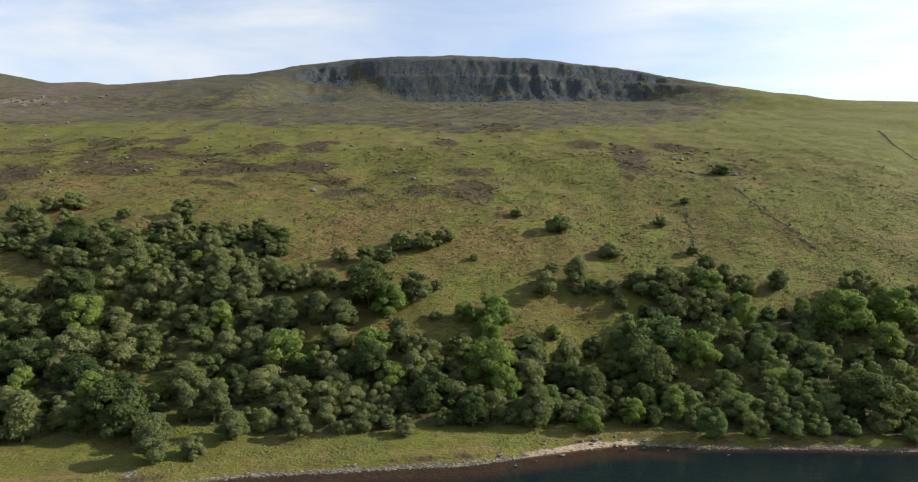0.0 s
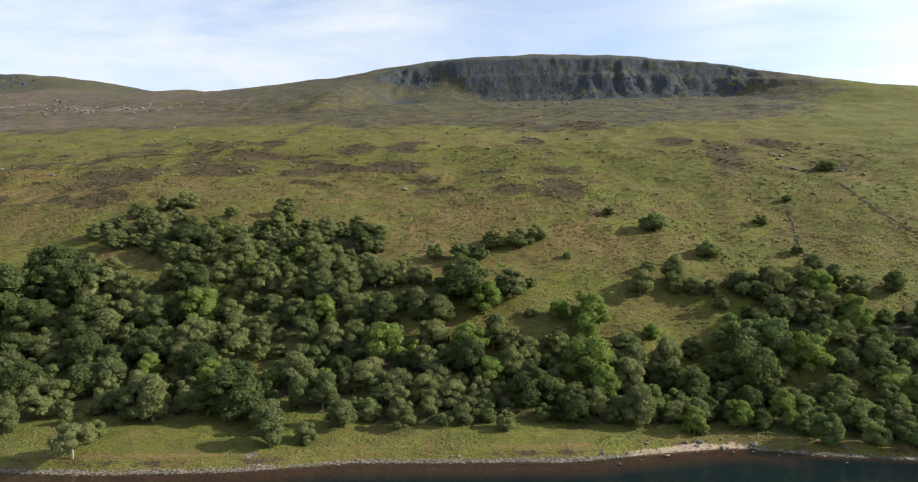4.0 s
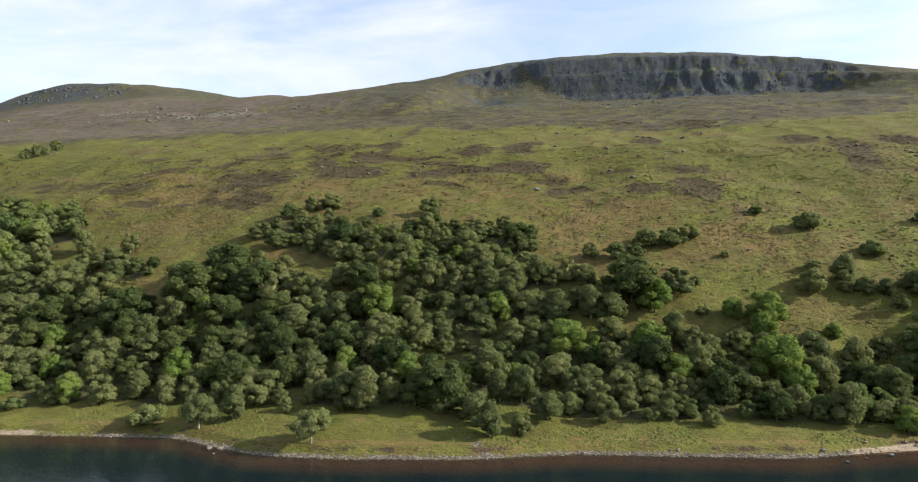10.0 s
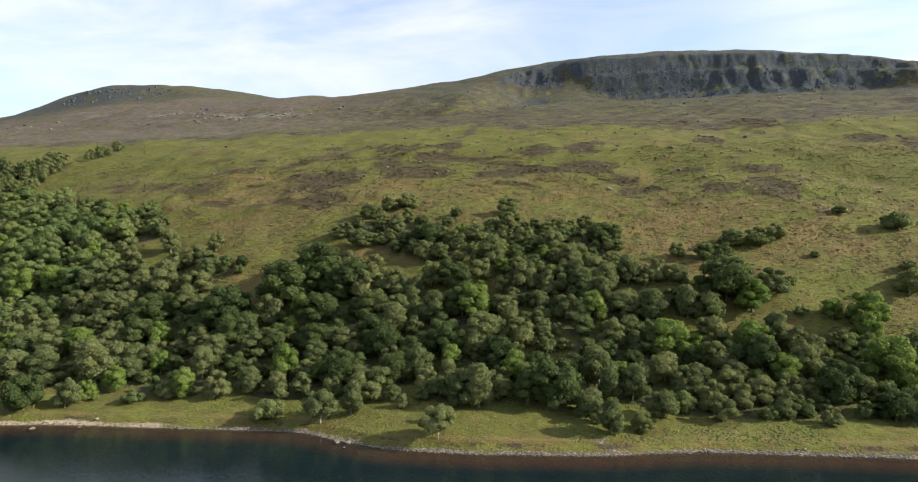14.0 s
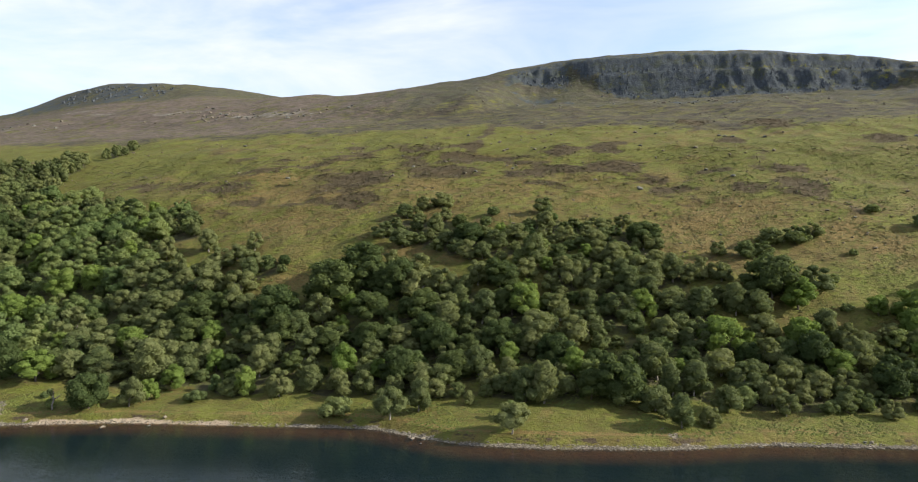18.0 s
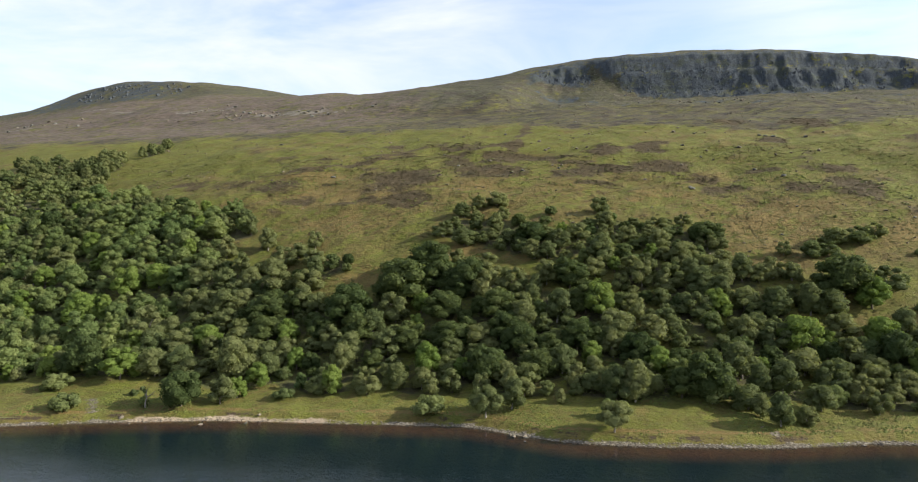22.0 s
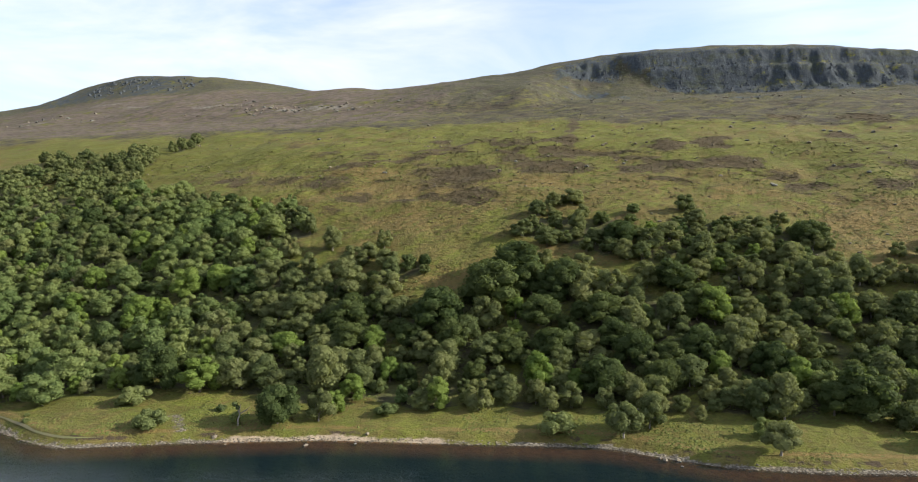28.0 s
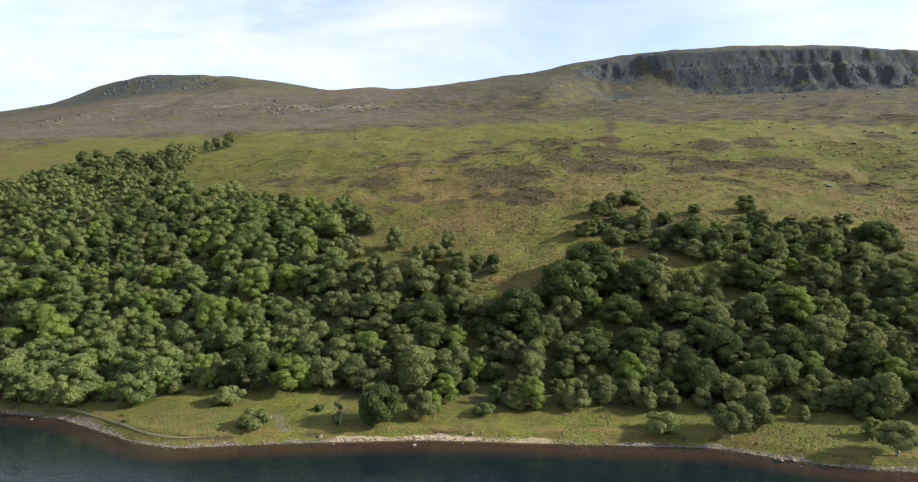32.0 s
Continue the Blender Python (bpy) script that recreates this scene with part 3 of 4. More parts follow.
def build_ground():
    xs = steps((-4200, -1400, 280), (-1400, -600, 40), (-600, -300, 5), (-300, -190, 2.4), (-190, 130, 1.3), (130, 180, 2.4), (180, 420, 8), (420, 1400, 70), (1400, 4200, 280))
    ys = steps((-4200, -800, 340), (-800, -100, 35), (-100, 52, 8), (52, 92, 0.5), (92, 150, 1.1), (150, 250, 1.6), (250, 370, 2.4), (370, 412, 0.9), (412, 436, 2), (436, 520, 3), (520, 600, 10), (600, 1400, 60), (1400, 4200, 280))
    gx, gy = np.meshgrid(xs, ys)
    x, y = gx.ravel(), gy.ravel()
    z = height(x, y)
    w, h = len(xs), len(ys)
    i = (np.arange(h - 1)[:, None] * w + np.arange(w - 1)[None]).ravel()
    faces = np.stack([i, i + 1, i + w + 1, i + w], 1)
    ob = mesh_object("ground", np.stack([x, y, z], 1).tolist(), faces.tolist(), GRASS, True)
    me = ob.data
    near = y - curve(x, SHORE, 1.5)
    east = ramp(x - 0.55 * (y - 330), 105, 150)
    upper = ramp(y + 17 * fbm(x * 0.5, y, 30, 5, 61), 226, 250) * (1 - east)
    slope = np.abs(np.gradient(z.reshape(h, w), ys, axis=0)).ravel()
    west = ramp(x, -114, -100) * (1 - ramp(x, -74, -66))
    main = ramp(x + 1.3 * (y - 405) + 4 * fbm(x, y, 9, 3, 65), -74, -60) * (1 - ramp(x, 104, 138))
    low = 380 + 15 * west * (1 - main) + 5 * fbm(x, y * 0, 26, 3, 66)
    crag = np.maximum(main, 0.95 * west) * ramp(y, low, low + 4) * (1 - ramp(y + 3.0 * fbm(x, y * 0, 12, 3, 67) + 8 * ramp(x, 80, 125), 412, 419))
    outcrop = 0.5 * ramp(fbm(x * 0.6, y, 13, 3, 68), 0.55, 0.9) * ramp(x, -140, -105) * ramp(y, 322, 335) * (1 - ramp(y, 375, 385)) * (1 - ramp(x, 140, 170))
    layers = {
        "heather": np.maximum(np.maximum(patches(x, y, HEATHER_WEST + HEATHER_EAST), 0.8 * patches(x, y, TRACK)), speckle(x, y)),
        "dry": np.maximum(patches(x, y, DRYGRASS) * 0.8, 0.75 * ramp(near, 2.5, 2.9) * (1 - ramp(near, 3.5, 4.0))),
        "lush": np.maximum(np.maximum(patches(x, y, LUSH), east * ramp(y, 210, 250)) * 0.85, 0.85 * ramp(fbm(x * 0.5, y, 17, 3, 73), -0.25, 0.45) * ramp(y, 160, 185)) * (1 - upper) + 0.78 * ramp(near, 2.4, 4) * (1 - ramp(near, 22, 30)) * ramp(fbm(x, y, 8, 3, 74), -0.5, 0.4),
        "tan": np.clip(0.78 * np.exp(-((x + 112) / 52) ** 2 - ((y - 152) / 30) ** 2) + 0.32 * np.exp(-((x + 10) / 45) ** 2 - ((y - 145) / 26) ** 2) + 0.42 * np.exp(-((x - 45) / 30) ** 2 - ((y - 150) / 28) ** 2) + 0.30 * fbm(x * 0.6, y, 16, 4, 64), 0, 0.85) * ramp(near, 24, 40) * (1 - upper),
        "moor": upper * (0.95 - 0.65 * ramp(-x, 280, 340) * ramp(y, 420, 465)),
        "fell": ramp(y + 10 * fbm(x, y, 30, 3, 63), 322, 352) * (1 - east) * (1 - 0.75 * ramp(-x, 150, 230) * (1 - ramp(y, 415, 450))),
        "rust": 0.62 * ramp(-x, 110, 230) * ramp(y, 235, 262) * (1 - ramp(y, 420, 450)),
        "scree": patches(x, y, SCREE) * 0.7,
        "sand": (ramp(x, -136, -126) * (1 - ramp(x, -106, -98)) + ramp(x, 4, 9) * (1 - ramp(x, 20, 23))) * ramp(near, -1.2, -0.4) * (1 - ramp(near, 1.0, 1.6)),
        "litter": 0.7 * wooded(x, y),
        "shingle": np.maximum(np.exp(-((x + 137 + 1.0 * (y - 64.5)) / 0.9) ** 2) * ramp(near, -1, 0) * (1 - ramp(near, 8, 11)), np.exp(-((x + 38.4 + 0.6 * (y - 73)) / 0.5) ** 2) * (1 - ramp(near, 4, 6))) + (1 - ramp(near, 0.6, 1.1)) * ramp(near, -1.0, -0.3) * (0.78 + 0.22 * ramp(fbm(x, y * 0, 14, 2, 8), -0.5, 0.3)),
        "rock": np.maximum(crag * np.clip(0.5 + 0.4 * slope, 0, 1), np.maximum(outcrop, 0.56 * ramp(x, -560, -545) * (1 - ramp(x, -412, -395)) * ramp(y, 430, 440) * (1 - ramp(y, 476, 486)) * ramp(fbm(x, y * 0.4, 22, 3, 69), -0.7, 0.1))),
        "earth": 0.36 * ramp(near, 1.2, 1.45) * (1 - ramp(near, 1.9, 2.3)) * ramp(fbm(x, y * 0, 8, 3, 9), -0.6, 0.2),
        "bed": 1 - ramp(near, -0.6, 0.0),
        # light lost with depth: dark offshore, sooner at the east end
        "deep_dim": np.maximum(ramp(-near, 0.2, 4.8), ramp(x, 20, 32) * ramp(-near, 0.0, 1.2)),
    }
    for name, values in layers.items():
        me.attributes.new(name, "FLOAT", "POINT").data.foreach_set("value", values.astype(np.float32))
    return tagged(ob, "steep green and heather-brown hillside of rough grass", "hillside", kind="structure")


ground = build_ground()
lake = mesh_object("water", [(-4200, -215, 0), (4200, -215, 0), (4200, 130, 0), (-4200, 130, 0)], [(0, 1, 2, 3)], WATER)
tagged(lake, "dark still lake with peat-brown shallows", "lake", kind="structure")


def footpath():
    """A trodden line of bleached grass along the top of the turf bank."""
    xs = np.arange(-180, -146, 0.6)
    shore = curve(xs, SHORE, 1.5)
    wide = (0.30 + 0.10 * fbm(xs, xs * 0, 4, 2, 13)) * ramp(xs, -180, -176) * (1 - ramp(xs, -152, -146)) + 0.04
    mid = shore + 1.85 + 0.18 * fbm(xs, xs * 0, 8, 2, 14)
    verts = []
    for off in (-0.5, 0.0, 0.5):
        y = mid + off * wide
        verts.append(np.stack([xs, y, height(xs, y) + 0.05], 1))
    n = len(xs)
    faces = [(r * n + i, r * n + i + 1, (r + 1) * n + i + 1, (r + 1) * n + i) for r in (0, 1) for i in range(n - 1)]
    ob = mesh_object("footpath", np.concatenate(verts).tolist(), faces, DRY_EARTH, True)
    return tagged(ob, "narrow pale trodden path along the lake bank", "path", kind="structure")


footpath()


# ---- trees ----
def tube(verts, faces, a, b, ra, rb, sides=6):
    a, b = np.array(a, float), np.array(b, float)
    d = (b - a) / np.linalg.norm(b - a)
    u = np.cross(d, (0.3, 0.9, 0.2))
    u /= np.linalg.norm(u)
    v = np.cross(d, u)
    k = len(verts)
    for p, r in ((a, ra), (b, rb)):
        for j in range(sides):
            t = 2 * math.pi * j / sides
            verts.append(tuple(p + r * (math.cos(t) * u + math.sin(t) * v)))
    for j in range(sides):
        faces.append((k + j, k + (j + 1) % sides, k + sides + (j + 1) % sides, k + sides + j))


ICO = bmesh.new()
bmesh.ops.create_icosphere(ICO, subdivisions=1, radius=1.0)
BALL_V, BALL_F = np.array([v.co[:] for v in ICO.verts]), [tuple(v.index for v in f.verts) for f in ICO.faces]
ICO.free()


def unit(v):
    return v / np.linalg.norm(v, axis=1)[:, None]


def crown_shape(rng, domes, height_m, spread, base, flat):
    """Centres and radii of the overlapping rounded heads that make up a crown."""
    tilt, bulge = rng.uniform(0, 6.28, 3), rng.uniform(0.04, 0.14, 3)
    first = rng.uniform(0, 6.28)
    got = []
    for k in range(domes):
        up = (k + rng.uniform(0.2, 0.8)) / domes
        turn = first + k * 2.39996 + rng.uniform(-0.45, 0.45)
        r = rng.choice((0.28, 0.36, 0.44, 0.52)) * rng.uniform(0.92, 1.08) * spread * (1.1 - 0.2 * up)
        ring = math.sqrt(max(0.0, 1 - up ** (2.0 + 2.5 * flat)))
        uneven = 1 + sum(g * math.sin((j + 1) * turn + q) for j, (g, q) in enumerate(zip(bulge, tilt)))
        reach = (spread * uneven - r) * ring
        low, high = base + 0.66 * r, height_m - 0.80 * r
        got.append((np.array([reach * math.cos(turn), reach * math.sin(turn), low + (high - low) * up * (0.88 + 0.12 * uneven)]), r))
    return got


def crown_faces(rng, heads, leaves, leaf, flat=0.3, tufts_each=13):
    """On every head an inner mass and a skin of leaf sprays gathered into small rounded tufts."""
    squash = np.array([1.0, 1.0, 0.92 - 0.30 * flat])
    verts, faces = [], []
    centre = np.mean([c for c, _ in heads], axis=0)
    for h, (c, r) in enumerate(heads):
        k = len(verts)
        wob = 1 + 0.07 * rng.standard_normal((len(BALL_V), 1))
        verts += (c + BALL_V * wob * r * 0.88 * squash).tolist()
        faces += [tuple(k + i for i in f) for f in BALL_F]
        lean = (c - centre) / (r + 0.01)
        d = unit(rng.standard_normal((leaves * 2, 3)) + np.array([0, 0, 0.42]) + 0.22 * np.clip(lean, -1.5, 1.5))
        spots = unit(rng.standard_normal((tufts_each, 3)) + np.array([0, 0, 0.4]))
        near = d @ spots.T
        which = near.argmax(1)
        close = np.clip((near.max(1) - 0.72) / 0.28, 0, 1)
        swell = rng.uniform(0.6, 1.2, tufts_each)[which]
        at = c + d * squash * (r * (0.84 + 0.20 * swell * close + 0.09 * rng.standard_normal(len(d))))[:, None]
        out = np.ones(len(d), bool)
        for g, (c2, r2) in enumerate(heads):
            if g != h:
                out &= np.linalg.norm((at - c2) / squash, axis=1) > 0.84 * r2
        pick = np.nonzero(out)[0][:leaves]
        d, at, which = d[pick], at[pick], which[pick]
        n = len(pick)
        if n == 0:
            continue
        turn = unit(0.95 * d + 0.55 * (d - spots[which]) + np.array([0, 0, 0.10]) + 0.42 * rng.standard_normal((n, 3)))
        u = unit(np.cross(turn, rng.standard_normal((n, 3))))
        v = np.cross(turn, u)
        s = leaf * rng.uniform(0.6, 1.35, (n, 1))
        k = len(verts)
        verts += np.stack([at - u * s - v * s * 0.5, at + u * s * 0.8 - v * s * 0.6, at + v * s], 1).reshape(-1, 3).tolist()
        faces += [(k + 3 * i, k + 3 * i + 1, k + 3 * i + 2) for i in range(n)]
    return verts, faces


def tree_meshes(name, seed, height_m, spread, base, lobes, leaves, leaf, leaf_mat, bark, flat=0.4, stems=1):
    rng = np.random.default_rng(seed)
    clumps = crown_shape(rng, lobes, height_m, spread, base, flat)
    verts, faces = crown_faces(rng, clumps, leaves, leaf, flat)
    crown = bpy.data.meshes.new(name + "_crown")
    crown.from_pydata(verts, [], faces)
    crown.materials.append(leaf_mat)
    tv, tf = [], []
    for s in range(stems):
        lean = rng.uniform(-0.25, 0.25, 2) * (1.0 if stems > 1 else 0.5)
        foot = np.array([*(rng.uniform(-0.25, 0.25, 2) * (stems > 1)), -0.5])
        fork = np.array([foot[0] + lean[0] * base, foot[1] + lean[1] * base, base + 0.15 * (height_m - base)])
        r0 = 0.026 * height_m / (1 + 0.35 * (stems - 1))
        mid = (foot + fork) / 2 + np.array([*rng.uniform(-0.12, 0.12, 2), 0])
        tube(tv, tf, foot, mid, r0 * 1.3, r0)
        tube(tv, tf, mid, fork, r0, r0 * 0.75)
        for c, r in clumps[s::stems][:4]:
            bend = fork + (c - fork) * 0.5 + np.array([0, 0, 0.1 * height_m * rng.random()])
            tube(tv, tf, fork, bend, r0 * 0.55, r0 * 0.32, 4)
            tube(tv, tf, bend, c, r0 * 0.32, r0 * 0.12, 4)
    trunk = bpy.data.meshes.new(name + "_trunk")
    trunk.from_pydata(tv, [], tf)
    trunk.shade_smooth()
    trunk.materials.append(bark)
    return trunk, crown


KINDS = {
    # height, half spread, crown base, heads, leaves a head, leaf, flat, stems
    "birch_tree": [(4.8, 2.2, 0.1, 11, 230, 0.140, 0.3, 2), (5.4, 2.1, 0.3, 12, 210, 0.140, 0.1, 1), (4.2, 2.3, 0.0, 10, 250, 0.140, 0.5, 3), (4.9, 2.2, 0.2, 9, 270, 0.140, 0.2, 2), (4.5, 2.2, 0.1, 13, 200, 0.140, 0.4, 2)],
    "alder_tree": [(4.9, 2.2, 0.1, 10, 250, 0.140, 0.3, 2), (4.4, 2.3, 0.0, 11, 230, 0.140, 0.5, 3), (5.1, 2.1, 0.2, 9, 270, 0.140, 0.2, 1), (4.6, 2.2, 0.1, 12, 210, 0.140, 0.4, 2)],
    "hazel_tree": [(4.1, 2.2, 0.0, 10, 160, 0.165, 0.5, 3), (4.4, 2.2, 0.0, 9, 180, 0.165, 0.4, 3), (3.8, 2.3, 0.0, 11, 150, 0.165, 0.6, 3)],
    "rowan_tree": [(4.8, 2.0, 0.3, 9, 170, 0.160, 0.2, 1), (4.4, 2.0, 0.2, 8, 190, 0.160, 0.3, 2), (4.1, 2.1, 0.2, 10, 160, 0.160, 0.4, 2)],
    "oak_tree": [(5.8, 3.0, 0.3, 17, 230, 0.150, 0.6, 1), (5.4, 3.1, 0.2, 15, 260, 0.150, 0.7, 1), (6.1, 3.0, 0.4, 19, 210, 0.150, 0.5, 1), (5.6, 2.9, 0.2, 13, 290, 0.150, 0.6, 1)],
    "ash_tree": [(5.8, 2.5, 0.4, 13, 240, 0.140, 0.25, 1), (5.3, 2.5, 0.3, 12, 250, 0.140, 0.35, 2), (5.5, 2.4, 0.5, 14, 220, 0.140, 0.2, 1)],
    "shore_tree": [(5.4, 2.8, 1.2, 13, 230, 0.130, 0.3, 1), (5.0, 2.9, 0.9, 12, 230, 0.130, 0.4, 2)],
    "bush": [(2.0, 1.5, 0.0, 9, 170, 0.110, 0.6, 3), (1.8, 1.5, 0.0, 8, 190, 0.110, 0.7, 3), (2.2, 1.4, 0.0, 10, 150, 0.110, 0.5, 3)],
}
SPREAD = {"birch_tree": 2.2, "alder_tree": 2.2, "hazel_tree": 2.2, "rowan_tree": 2.0, "oak_tree": 3.0, "ash_tree": 2.5, "shore_tree": 2.9, "bush": 1.5}
SKIN = {"birch_tree": (BIRCH_LEAF, BIRCH_BARK), "alder_tree": (ALDER_LEAF, OAK_BARK), "hazel_tree": (HAZEL_LEAF, OAK_BARK), "rowan_tree": (BIRCH_LEAF, OAK_BARK), "oak_tree": (OAK_LEAF, OAK_BARK),
        "ash_tree": (ASH_LEAF, OAK_BARK), "shore_tree": (BIRCH_LEAF, BIRCH_BARK), "bush": (BUSH_LEAF, OAK_BARK)}
LABELS = {"birch_tree": "grey-green birch with a light rounded crown on the slope", "oak_tree": "broad dark green oak with a dense crown", "alder_tree": "mid-green alder with a rounded leafy crown",
          "hazel_tree": "low olive-green hazel with many stems and a domed crown", "rowan_tree": "slender grey-green rowan among the other trees",
          "ash_tree": "bright green ash tree with a full crown", "shore_tree": "pale green tree with a round open crown on the lake bank", "bush": "low dark rounded bush on the grass"}
MODELS = {}
for kind, rows in KINDS.items():
    MODELS[kind] = [tree_meshes(kind, 31 * k + len(kind), *row[:3], row[3], row[4], row[5], *SKIN[kind], row[6], row[7]) for k, row in enumerate(rows)]
grown = []


def plant(kind, x, y, spread):
    """One tree at a place of the plan, with its half spread in metres."""
    rng = random.Random(round(x * 131 + y * 17))
    trunk, crown = MODELS[kind][rng.randrange(len(MODELS[kind]))]
    spread *= 1.0 if kind in ("bush", "shore_tree") else 1.17 - 0.20 * float(ramp(np.array(float(y)), 116, 128)) * (x > -110)
    size = spread / SPREAD[kind]
    tall = size * (1.0 if kind == "bush" else rng.uniform(0.86, 1.06)) * (1.0 if size < 1.2 else 0.88)
    high = float(ramp(np.array(float(y)), 114, 128)) * (x > -110) * (kind != "bush")
    tall *= 1 - 0.16 * high
    root = new(kind)
    root.empty_display_size = 0.5
    part("trunk", trunk, root)
    part("crown", crown, root)
    z = float(height(np.array(float(x)), np.array(float(y))))
    root.matrix_world = Matrix.LocRotScale((x, y, z - 0.08), Euler((rng.uniform(-0.06, 0.06), rng.uniform(-0.06, 0.06), rng.uniform(0, 6.28))), (size, size, tall))
    grown.append((x, y, spread))
    label = LABELS[kind]
    if kind != "bush" and size > 1.2:
        label = "large " + label
    elif kind != "bush" and size < 0.75:
        label = "small " + label
    return tagged(root, label, kind.replace("_", " "), group="woodland" if kind != "bush" else "bushes")


def stand(kind, rows):
    """Trees that stand out singly: x, y and half spread."""
    for x, y, spread in rows:
        plant(kind, x, y, spread)


stand("oak_tree", [(-254, 134, 3.5), (-212, 132, 3.3), (-198, 125, 2.5), (-150, 77, 3.0), (-127, 98, 3.8), (-126, 70, 2.7), (-124, 93, 3.3), (-123, 101, 2.5), (-114, 95, 2.4), (-110, 99, 4.2), (-108, 100, 2.5), (-107, 95, 2.8), (-102, 105, 4.8), (-101, 88, 2.0), (-97, 113, 4.4), (-96, 94, 3.2), (-94, 108, 3.5), (-92, 101, 3.1), (-90, 106, 2.7), (-89, 95, 3.1), (-88, 109, 3.5), (-81, 102, 3.3), (-81, 87, 2.9)])
stand("oak_tree", [(-79, 97, 2.7), (-77, 125, 3.6), (-76, 94, 2.8), (-72, 88, 2.6), (-71, 93, 2.3), (-68, 111, 3.7), (-66, 95, 2.6), (-65, 105, 3.5), (-63, 96, 2.1), (-56, 92, 2.7), (-50, 84, 2.2), (-48, 107, 1.7), (-46, 84, 3.7), (-40, 130, 4.1), (-18, 114, 4.3), (-15, 99, 2.6), (-6, 93, 3.1), (0, 90, 2.1), (15, 101, 2.3), (18, 98, 2.5), (25, 96, 1.9), (27, 102, 3.6), (55, 92, 3.5)])
stand("ash_tree", [(-231, 116, 2.5), (-217, 103, 3.1), (-209, 89, 2.7), (-206, 94, 2.8), (-199, 90, 3.0), (-188, 106, 2.2), (-186, 98, 2.3), (-186, 118, 2.4), (-169, 96, 3.0), (-165, 105, 2.8), (-159, 108, 2.8), (-143, 77, 2.8), (-135, 90, 2.6), (-120, 76, 1.4), (-120, 93, 2.1), (-119, 81, 1.9), (-115, 87, 1.6), (-105, 80, 1.8), (-91, 87, 2.3), (-62, 104, 3.0), (-53, 90, 2.0)])
stand("ash_tree", [(-41, 107, 2.3), (-29, 100, 3.1), (-16, 103, 2.9), (-14, 112, 2.7), (-12, 97, 2.1), (-1, 112, 1.7), (3, 100, 3.4), (3, 108, 2.1), (4, 111, 2.8), (5, 96, 2.1), (14, 110, 1.3), (16, 89, 1.6), (29, 93, 1.8), (36, 105, 3.0), (44, 120, 2.6), (46, 99, 2.1), (47, 113, 2.2), (63, 111, 3.9), (66, 111, 2.4), (68, 106, 2.3), (72, 112, 3.7)])
stand("birch_tree", [(-150, 92, 3.2), (-150, 110, 2.0), (-149, 119, 2.0), (-149, 108, 2.9), (-147, 102, 1.8), (-146, 90, 2.5), (-145, 101, 2.6), (-143, 86, 2.2), (-142, 101, 2.5), (-142, 107, 2.7), (-140, 122, 2.1), (-139, 88, 2.8), (-138, 80, 2.4), (-138, 110, 1.7), (-137, 100, 2.8), (-136, 108, 2.1), (-136, 105, 1.9), (-134, 102, 2.1), (-134, 81, 2.4), (-134, 95, 2.5), (-133, 112, 2.0), (-133, 88, 1.7), (-132, 115, 2.4), (-131, 80, 2.4), (-130, 118, 1.9), (-129, 107, 3.2), (-128, 122, 1.8), (-128, 89, 2.2)])
stand("birch_tree", [(-125, 115, 2.3), (-124, 82, 3.0), (-124, 87, 2.7), (-123, 107, 2.7), (-121, 88, 2.3), (-121, 73, 1.8), (-121, 102, 2.3), (-119, 91, 1.7), (-118, 102, 2.1), (-118, 88, 1.8), (-115, 91, 1.6), (-111, 92, 2.5), (-109, 91, 1.8), (-106, 86, 1.9), (-106, 90, 2.2), (-104, 97, 2.1), (-101, 100, 2.7), (-100, 92, 2.7), (-99, 80, 1.8), (-98, 127, 2.9), (-95, 136, 2.2), (-95, 83, 1.8), (-93, 137, 1.8), (-92, 141, 2.2), (-92, 124, 2.8), (-91, 84, 1.6), (-88, 92, 1.8), (-88, 143, 2.9), (-86, 127, 1.7)])
stand("birch_tree", [(-86, 130, 2.3), (-85, 112, 2.8), (-84, 107, 2.7), (-83, 96, 2.5), (-82, 125, 2.2), (-81, 93, 1.7), (-79, 109, 2.5), (-77, 86, 2.0), (-77, 103, 2.1), (-76, 120, 2.4), (-76, 99, 2.7), (-75, 77, 1.7), (-75, 106, 1.7), (-73, 120, 1.9), (-73, 112, 2.3), (-71, 124, 2.7), (-70, 102, 2.5), (-68, 80, 0.8), (-68, 89, 2.2), (-67, 128, 2.8), (-66, 85, 1.6), (-64, 109, 1.7), (-63, 115, 2.3), (-63, 88, 1.6), (-62, 119, 2.8), (-62, 141, 2.7), (-61, 130, 2.0), (-61, 133, 2.3)])
